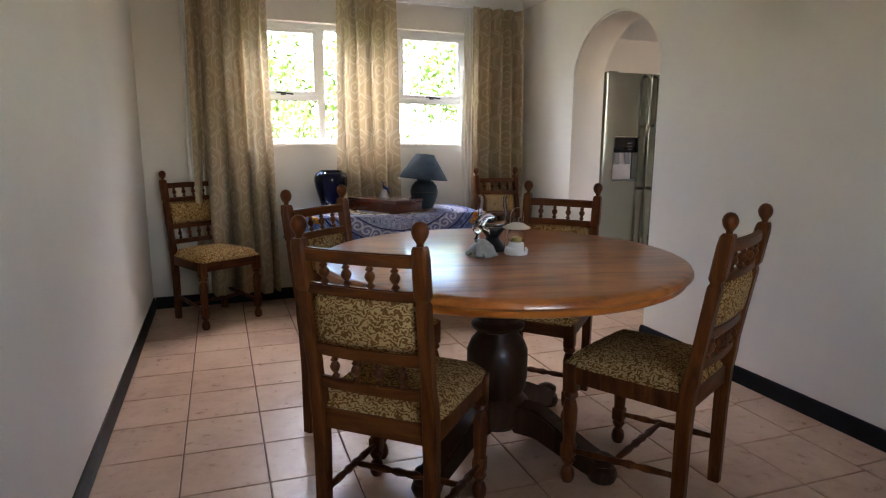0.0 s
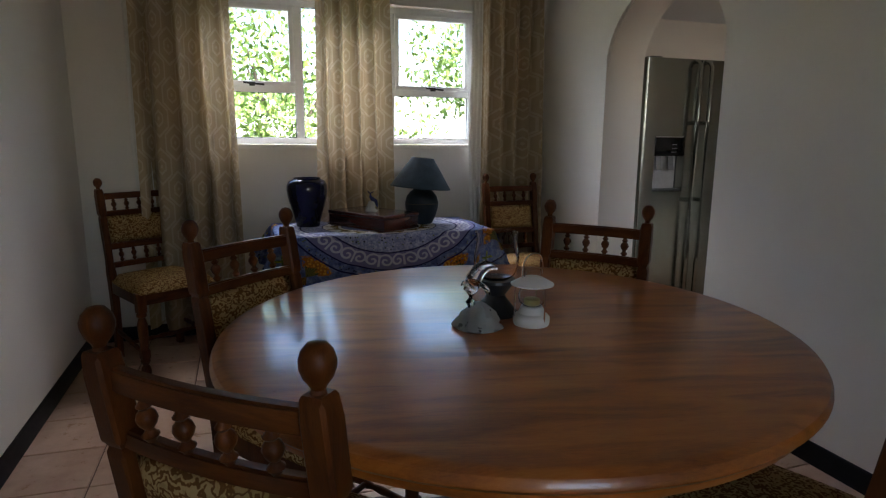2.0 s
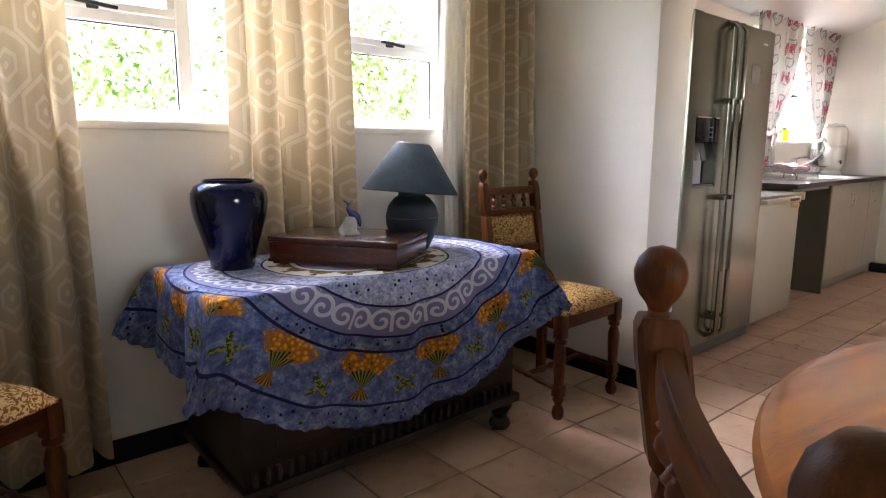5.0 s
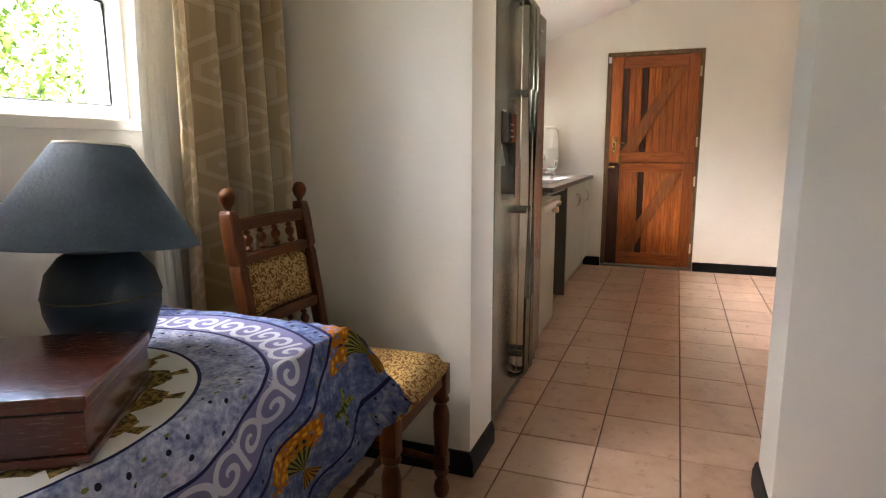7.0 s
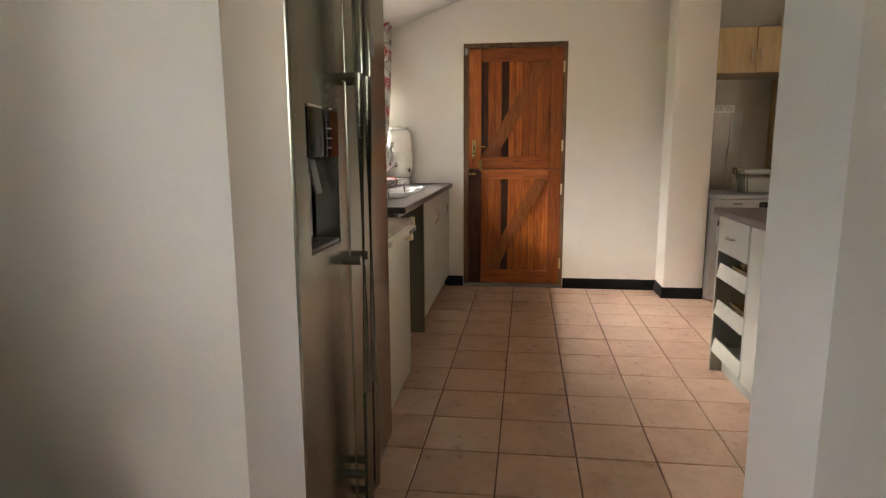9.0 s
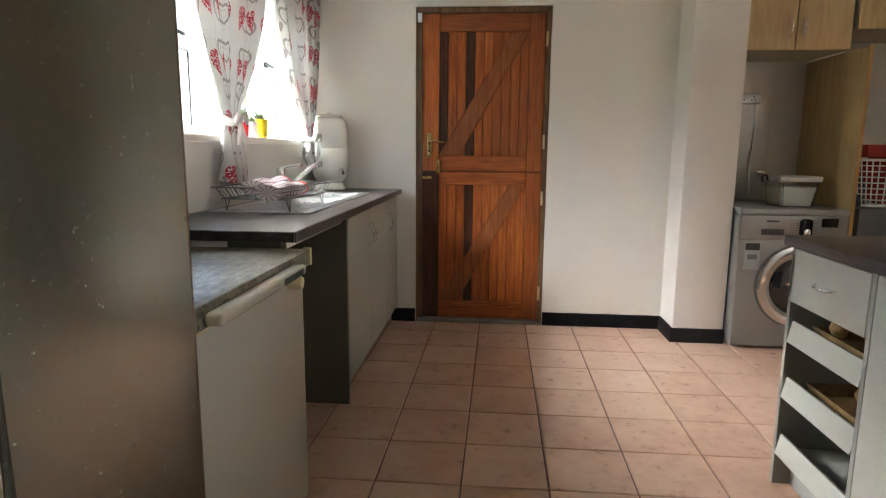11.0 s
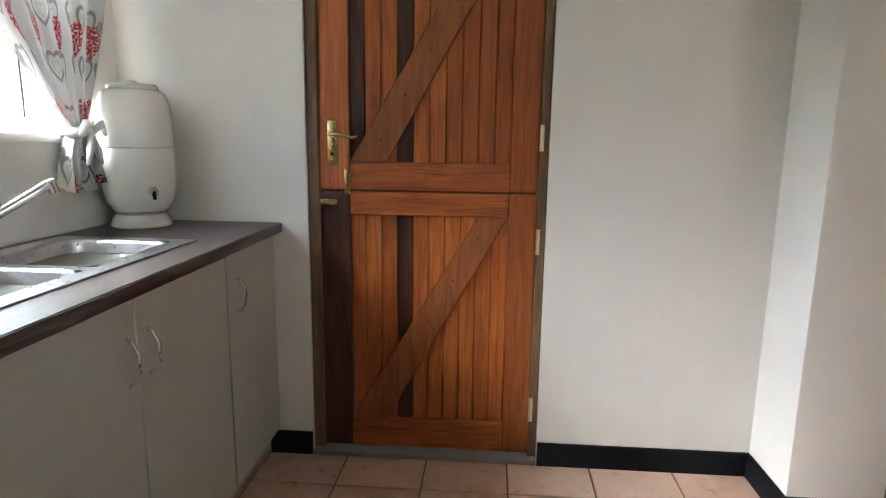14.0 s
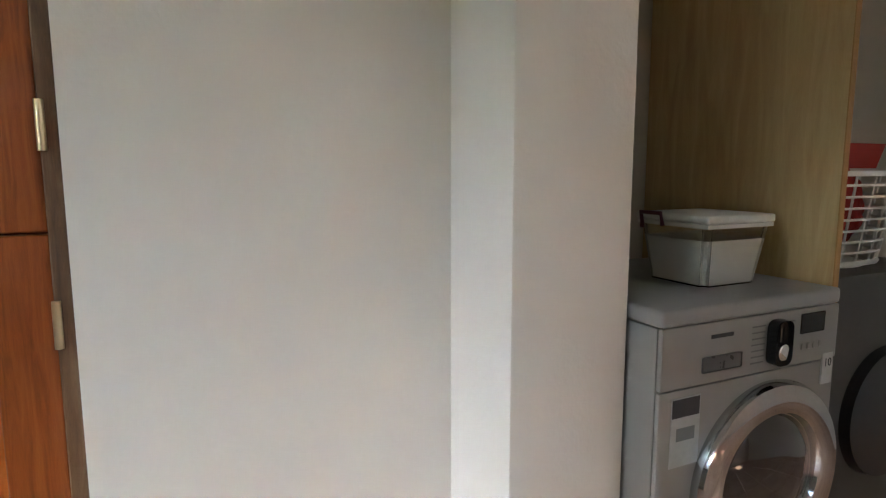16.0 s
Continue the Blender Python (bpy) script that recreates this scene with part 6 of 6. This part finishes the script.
part("sticker_print", B(-0.0032, 0.178, 0.60, -0.0026, 0.26, 0.642), BLACK, stk)
part("sticker_print", B(-0.0032, 0.19, 0.545, -0.0026, 0.245, 0.575), plain("sticker_grey", (0.12, 0.14, 0.14), 0.4), stk)
ws = part("weight_sticker", B(-0.0055, -0.285, 0.60, -0.0012, -0.245, 0.68), plain("sticker_grey_light", (0.45, 0.45, 0.44), 0.4), wm)
tx = bpy.data.curves.new("number", "FONT")
tx.body, tx.size, tx.extrude, tx.align_x, tx.align_y = "10", 0.03, 0.0003, "CENTER", "CENTER"
tx.materials.append(BLACK)
num = new("number", tx)
num.parent, num.matrix_basis = ws, pose(-0.0062, -0.265, 0.655, 90, 0, -90)
PZ, PY = 0.395, -0.052
port = part("porthole_ring", lathe([(0.165, 0.0), (0.245, 0.0), (0.248, 0.012), (0.24, 0.03), (0.206, 0.042), (0.172, 0.03), (0.165, 0.012)], 64, (-0.0015, PY, PZ), None, Matrix.Rotation(radians(-90), 4, "Y")), metal("smoked_chrome", (0.55, 0.56, 0.57), 0.08), wm, "chrome porthole ring")
part("porthole_glass", lathe([(0.164, 0.0), (0.164, 0.012), (0.13, 0.03), (0.06, 0.04), (0, 0.042)], 48, (-0.0015, PY, PZ), None, Matrix.Rotation(radians(-90), 4, "Y")), plain("smoked_glass", (0.012, 0.012, 0.012), 0.05, vary=0.2, coat=1.0), port, "dark domed glass", 60)
part("filter_flap", B(-0.004, -0.27, 0.04, -0.0015, -0.11, 0.13, 0.003), SILVER, wm)
wm2 = thing("tumble_dryer", pose(6.47, 1.10, 0), "dark grey machine standing next to the washing machine", "tumble dryer")
part("body", B(0.0, -0.30, 0.01, 0.58, 0.27, 0.845, 0.012), plain("dark_grey_enamel", (0.075, 0.075, 0.073), 0.4), wm2)
part("door", disc(-0.02, 0.42, 0, 0.2, -0.0005, -0.03), BLACK, wm2)
sp = tagged(part("divider_panel", B(6.418, 1.43, 0.0, 7.095, 1.448, 1.755, 0.001, 1), MAPLE), "tall maple laminate divider panel above the machines", "panel")
part("edge_band", B(6.4145, 1.429, 0.0, 6.4175, 1.449, 1.755), wood("oak_edge", (0.30, 0.16, 0.05), (0.40, 0.22, 0.07), (0.48, 0.28, 0.1), 0.5, "Z"), sp)


def wall_unit(y0, y1, z0, z1, label):
    ob = thing("wall_cabinet", pose(0, 0, 0), label, "cabinet", "laundry wall cabinets")
    part("carcass", B(6.62, y0, z0, 7.098, y1, z1, 0.002, 1), plain("cream_carcass", (0.50, 0.43, 0.30), 0.5), ob)
    ym = (y0 + y1) / 2
    for a, c, hy in ((y0, ym, ym - 0.035), (ym, y1, ym + 0.035)):
        d = part("door", B(6.60, a + 0.002, z0 - 0.004, 6.619, c - 0.002, z1, 0.003, 1), MAPLE, ob)
        share("handle", HANDLE, d, pose(6.60, hy, z0 + 0.12, 0, 0, -90), "bowed chrome handle")


wall_unit(1.452, 2.075, 1.765, 2.10, "maple-fronted two-door wall cabinet above the washing machine")
wall_unit(0.70, 1.425, 1.88, 2.26, "maple-fronted wall cabinet above the laundry basket")
sp2 = tagged(part("back_tiles", B(7.088, 1.65, 0.86, 7.099, 2.078, 1.50), plain("cream_splash_tile", (0.50, 0.46, 0.38), 0.25, vary=0.1)), "cream tiled splashback behind the washing machine", "splashback")
sk = thing("socket_strip", pose(7.085, 1.86, 1.52), "cream multi-way plug socket strip on the wall", "socket")
part("plate", B(-0.028, -0.12, -0.03, 0.0, 0.12, 0.03, 0.005), WHITE_PLASTIC, sk)
bm = bmesh.new()
for k in range(3):
    for a, c in ((-0.014, -0.006), (0.014, -0.006), (0.0, 0.012)):
        y = -0.075 + 0.075 * k + a
        box(bm, -0.0295, y - 0.004, c - 0.004, -0.0285, y + 0.004, c + 0.004)
part("socket_holes", bm, BLACK, sk)
part("cable", tube([(-0.01, -0.10, -0.03), (-0.012, -0.105, -0.2), (-0.01, -0.09, -0.42), (-0.02, -0.10, -0.66)], 0.005, 6), WHITE_PLASTIC, sk)
vl = thing("water_valve", pose(7.085, 1.70, 1.02), "small chrome stop valve on the alcove wall", "valve")
part("body", tube([(0, 0, 0), (-0.05, 0, 0), (-0.06, 0, -0.02), (-0.06, 0, -0.06)], 0.011, 10), CHROME, vl)
part("lever", B(-0.05, -0.03, 0.0125, -0.035, 0.03, 0.02, 0.002), CHROME, vl)


def taper_box(x0, y0, x1, y1, z0, z1, grow, wall=0.003):
    bm = bmesh.new()
    rows = []
    for z, g in ((z0, 0), (z1, grow), (z1, grow - wall), (z0 + wall, -wall)):
        rows.append([bm.verts.new(p) for p in ((x0 - g, y0 - g, z), (x1 + g, y0 - g, z), (x1 + g, y1 + g, z), (x0 - g, y1 + g, z))])
    for a, c in zip(rows, rows[1:]):
        for i in range(4):
            bm.faces.new((a[i], a[(i + 1) % 4], c[(i + 1) % 4], c[i]))
    bm.faces.new(rows[0][::-1])
    bm.faces.new(rows[-1])
    bmesh.ops.bevel(bm, geom=[e for e in bm.edges if abs(e.verts[0].co.z - e.verts[1].co.z) > 0.05], offset=0.015, segments=3, affect="EDGES")
    return bm


def ring_box(a, b, z0, z1):
    bm = bmesh.new()
    loops = [[bm.verts.new((sx * r, sy * r, z)) for sx, sy in ((-1, -1), (1, -1), (1, 1), (-1, 1))] for r, z in ((a, z0), (a, z1), (b, z1), (b, z0))]
    for k in range(4):
        u, v = loops[k], loops[(k + 1) % 4]
        for i in range(4):
            bm.faces.new((u[i], u[(i + 1) % 4], v[(i + 1) % 4], v[i]))
    return bm


tub = thing("detergent_tub", pose(6.615, 1.70, WH + 0.0005), "clear plastic tub half full of washing powder", "storage tub")
CLOUDY = glass("cloudy_plastic", 0.25, (0.95, 0.95, 0.93), 1.2)
part("tub_wall", taper_box(-0.095, -0.095, 0.095, 0.095, 0, 0.16, 0.022), CLOUDY, tub, "", 40)
part("tub_rim", ring_box(0.118, 0.104, 0.150, 0.160), plain("tub_rim", (0.60, 0.59, 0.54), 0.35), tub)
part("washing_powder", taper_box(-0.091, -0.091, 0.091, 0.091, 0.004, 0.118, 0.016), plain("washing_powder", (0.74, 0.72, 0.67), 0.95, vary=0.06, bump=0.003), tub, "white powder heap", 40)
part("lid", B(-0.122, -0.122, 0.1605, 0.122, 0.122, 0.182, 0.008, 3), plain("frosted_lid", (0.58, 0.57, 0.53), 0.35), tub)
part("clip", tube([(0.085, 0.132, 0.14), (0.085, 0.139, 0.182), (0.015, 0.139, 0.182), (0.015, 0.132, 0.15)], 0.006, 8), plain("maroon_plastic", (0.09, 0.008, 0.02), 0.4), tub, "maroon clip handle")


def laundry_basket():
    ob = thing("laundry_basket", pose(6.70, 1.13, 0.8455), "white open-grid plastic laundry basket with red washing", "laundry basket")
    bm = bmesh.new()
    n, levels = 36, 8

    def p(k, s):
        a = 2 * math.pi * k / n
        g = 0.78 + 0.22 * s
        ca, sa = math.cos(a), math.sin(a)
        return (0.19 * g * math.copysign(abs(ca) ** 0.6, ca), 0.25 * g * math.copysign(abs(sa) ** 0.6, sa), 0.012 + 0.27 * s)
    for k in range(n):
        tube([p(k, 0), p(k, 0.5), p(k, 1)], 0.004, 5, bm)
    for j in range(levels + 1):
        s = j / levels
        tube([p(k, s) for k in range(n)] + [p(0, s)], 0.009 if j in (0, levels) else 0.004, 6, bm)
    tagged(part("grid", bm, WHITE_PLASTIC, ob, "", 60), kind="stuff")
    part("base", lathe([(0, 0.0), (0.15, 0.0), (0.155, 0.012), (0, 0.012)], 30), WHITE_PLASTIC, ob)
    bm = bmesh.new()
    bmesh.ops.create_icosphere(bm, subdivisions=4, radius=1)
    for v in bm.verts:
        f = 1 + 0.16 * noise.noise(v.co * 3.1) + 0.08 * noise.noise(v.co * 7)
        v.co = Vector((v.co.x * 0.125 * f, v.co.y * 0.175 * f, 0.165 + v.co.z * 0.145 * f))
    part("washing", bm, plain("red_cloth", (0.30, 0.02, 0.012), 0.9, vary=0.4, scale=60, bump=0.004), ob, "crumpled red laundry", 180)


laundry_basket()
bin_ = thing("red_tub", pose(6.72, 1.13, 1.1425), "red plastic tub stacked in the laundry basket", "tub")
part("body", taper_box(-0.12, -0.17, 0.12, 0.17, 0, 0.075, 0.015), RED_PLASTIC, bin_)

# ---- peninsula counter ----
PYF = 2.50
pen = base_unit("peninsula_cabinet", 2.95, 4.425, PYF, 1.92, 0.853, ((3.99, 4.42, 4.03), (3.56, 3.99, 3.95), (3.13, 3.56, 3.17)), "grey-green three-door peninsula cabinet", True, KICK, 1)
rk = thing("vegetable_rack_unit", pose(0, 0, 0), "grey-green drawer unit with open vegetable rack shelves", "cabinet", "kitchen units")
bm = bmesh.new()
box(bm, 4.8525, 1.92, 0.0, 4.87, PYF, 0.853)
box(bm, 4.4265, 1.92, 0.10, 4.443, PYF - 0.003, 0.853)
box(bm, 4.443, 1.92, 0.10, 4.8525, 1.935, 0.853)
part("carcass", bm, KICK, rk)
dw = part("drawer", B(4.445, PYF - 0.019, 0.665, 4.868, PYF, 0.845, 0.002, 1), UNIT, rk)
share("handle", HANDLE, dw, pose(4.655, PYF, 0.755, 0, 90, 180), "bowed chrome handle")
part("kickboard", B(4.4265, PYF - 0.075, 0.0, 4.8525, PYF - 0.06, 0.099), KICK, rk)
WICK = plain("vegetables", (0.28, 0.17, 0.07), 0.8, vary=0.5, scale=60, bump=0.003)
for z in (0.12, 0.33, 0.53):
    part("shelf", B(4.444, 1.94, z, 4.852, PYF - 0.02, z + 0.014), KICK, rk)
    part("shelf_front", bar(bmesh.new(), (4.444, PYF - 0.012, z + 0.03), (4.852, PYF - 0.012, z + 0.03), 0.012, 0.075, (0, -0.2, 1), 0.002), UNIT, rk)
random.seed(12)
for z in (0.33, 0.53):
    b_ = thing("vegetable_basket", pose(4.65, 2.30, z + 0.0145), "shallow wicker tray of vegetables on the rack shelf", "basket", "vegetable trays")
    part("tray", taper_box(-0.16, -0.12, 0.16, 0.12, 0, 0.045, 0.015, 0.006), WICK, b_)
    bm = bmesh.new()
    for k in range(9):
        c = Vector((random.uniform(-0.12, 0.12), random.uniform(-0.09, 0.09), 0.055))
        lathe([(0, -0.03), (0.02, -0.024), (0.031, 0), (0.022, 0.024), (0, 0.03)], 10, c, bm)
    part("vegetable", bm, WICK, b_, "", 180)
    part("loose_cable", tube([(-0.1 + 0.02 * k, 0.16 + 0.03 * math.sin(k * 1.3), 0.004 + 0.02 * abs(math.sin(k))) for k in range(11)], 0.005, 6), WHITE_PLASTIC, b_, "white coiled cord", 180)
pt = tagged(part("worktop", B(2.90, 1.88, 0.8535, 4.89, 2.525, 0.888, 0.006), COUNTER), "dark wood-grain peninsula worktop", "worktop")
fb = thing("fruit_bowl", pose(4.45, 2.22, 0.8885), "round clear glass bowl on the peninsula worktop", "bowl")
part("bowl", lathe([(0, 0), (0.05, 0), (0.055, 0.004), (0.10, 0.03), (0.135, 0.07), (0.14, 0.085), (0.135, 0.085), (0.13, 0.072), (0.097, 0.034), (0.05, 0.009), (0, 0.008)], 40), CLEAR, fb, "", 60)
BANANA = plain("banana_skin", (0.60, 0.40, 0.03), 0.45, vary=0.2, scale=30)
for k in range(6):
    bn = thing("banana", pose(4.45, 2.22, 0.8885 + 0.044 + 0.009 * k, 0, 0, 40 + 27 * k), "ripe yellow banana in the glass bowl", "banana", "bananas in the bowl")
    bm = tube([(-0.075, 0.025, 0.042), (-0.05, 0.006, 0.024), (0, -0.006, 0.015), (0.05, 0.006, 0.024), (0.078, 0.026, 0.046)], 0.015, 8, None, [0.004, 0.015, 0.018, 0.015, 0.005])
    part("skin", bm, BANANA, bn, "", 60)
bt = thing("bottle", pose(6.62, 1.30, 0.8465), "dark cleaning bottle beside the laundry basket", "bottle")
part("body", lathe([(0, 0), (0.035, 0), (0.037, 0.01), (0.036, 0.12), (0.018, 0.16), (0.014, 0.19), (0, 0.19)], 18), plain("bottle_blue", (0.05, 0.06, 0.10), 0.3), bt)

# ---- floor tiles, single pieces ----


def tile_bm(w, d, shear):
    """One tile, a little out of square, with arrised edges."""
    tmp = B(-w / 2 + 0.003, -d / 2 + 0.003, -0.008, w / 2 - 0.003, d / 2 - 0.003, 0.0, 0.0022, 1)
    for v in tmp.verts:
        v.co.y += shear * v.co.x
    return tmp


def tiles():
    random.seed(4)
    far = bmesh.new()
    # each room: first joint, tile size, drift of the rows, bounds
    for x0, y0, w, d, shear, xa, xb, ya, yb in ((2.312, 3.335, 0.3135, 0.3145, -0.035, LX - 0.1, 2.312, BY, 5.0), (2.312, 3.320, 0.302, 0.3065, -0.010, 2.312, 7.1, SY, 4.95)):
        me = mesh_of("tile", tile_bm(w, d, shear), TILE)
        for i in range(-10, 17):
            for j in range(-15, 8):
                cx = x0 + (i + 0.5) * w
                cy = y0 + (j + 0.5) * d + shear * (cx - x0)
                if not (xa - 0.2 < cx < xb and ya < cy < yb) or (cx > xb - 0.01) or (xa > 2 and cx < xa):
                    continue
                tilt = pose(cx, cy, random.uniform(-0.0008, 0.0), random.uniform(-0.12, 0.12), random.uniform(-0.12, 0.12), 180 * random.randrange(2))
                if (cx < 2.4 and 1.2 < cy < 4.9) or (cx >= 2.4 and 2.2 < cy < 4.5):
                    share("tile", me, floor, tilt)
                else:
                    tmp = tile_bm(w, d, shear)
                    tmp.transform(tilt)
                    t = bpy.data.meshes.new("t")
                    tmp.to_mesh(t)
                    tmp.free()
                    far.from_mesh(t)
                    bpy.data.meshes.remove(t)
    tagged(part("tile_field", far, TILE, floor), kind="stuff")


tiles()
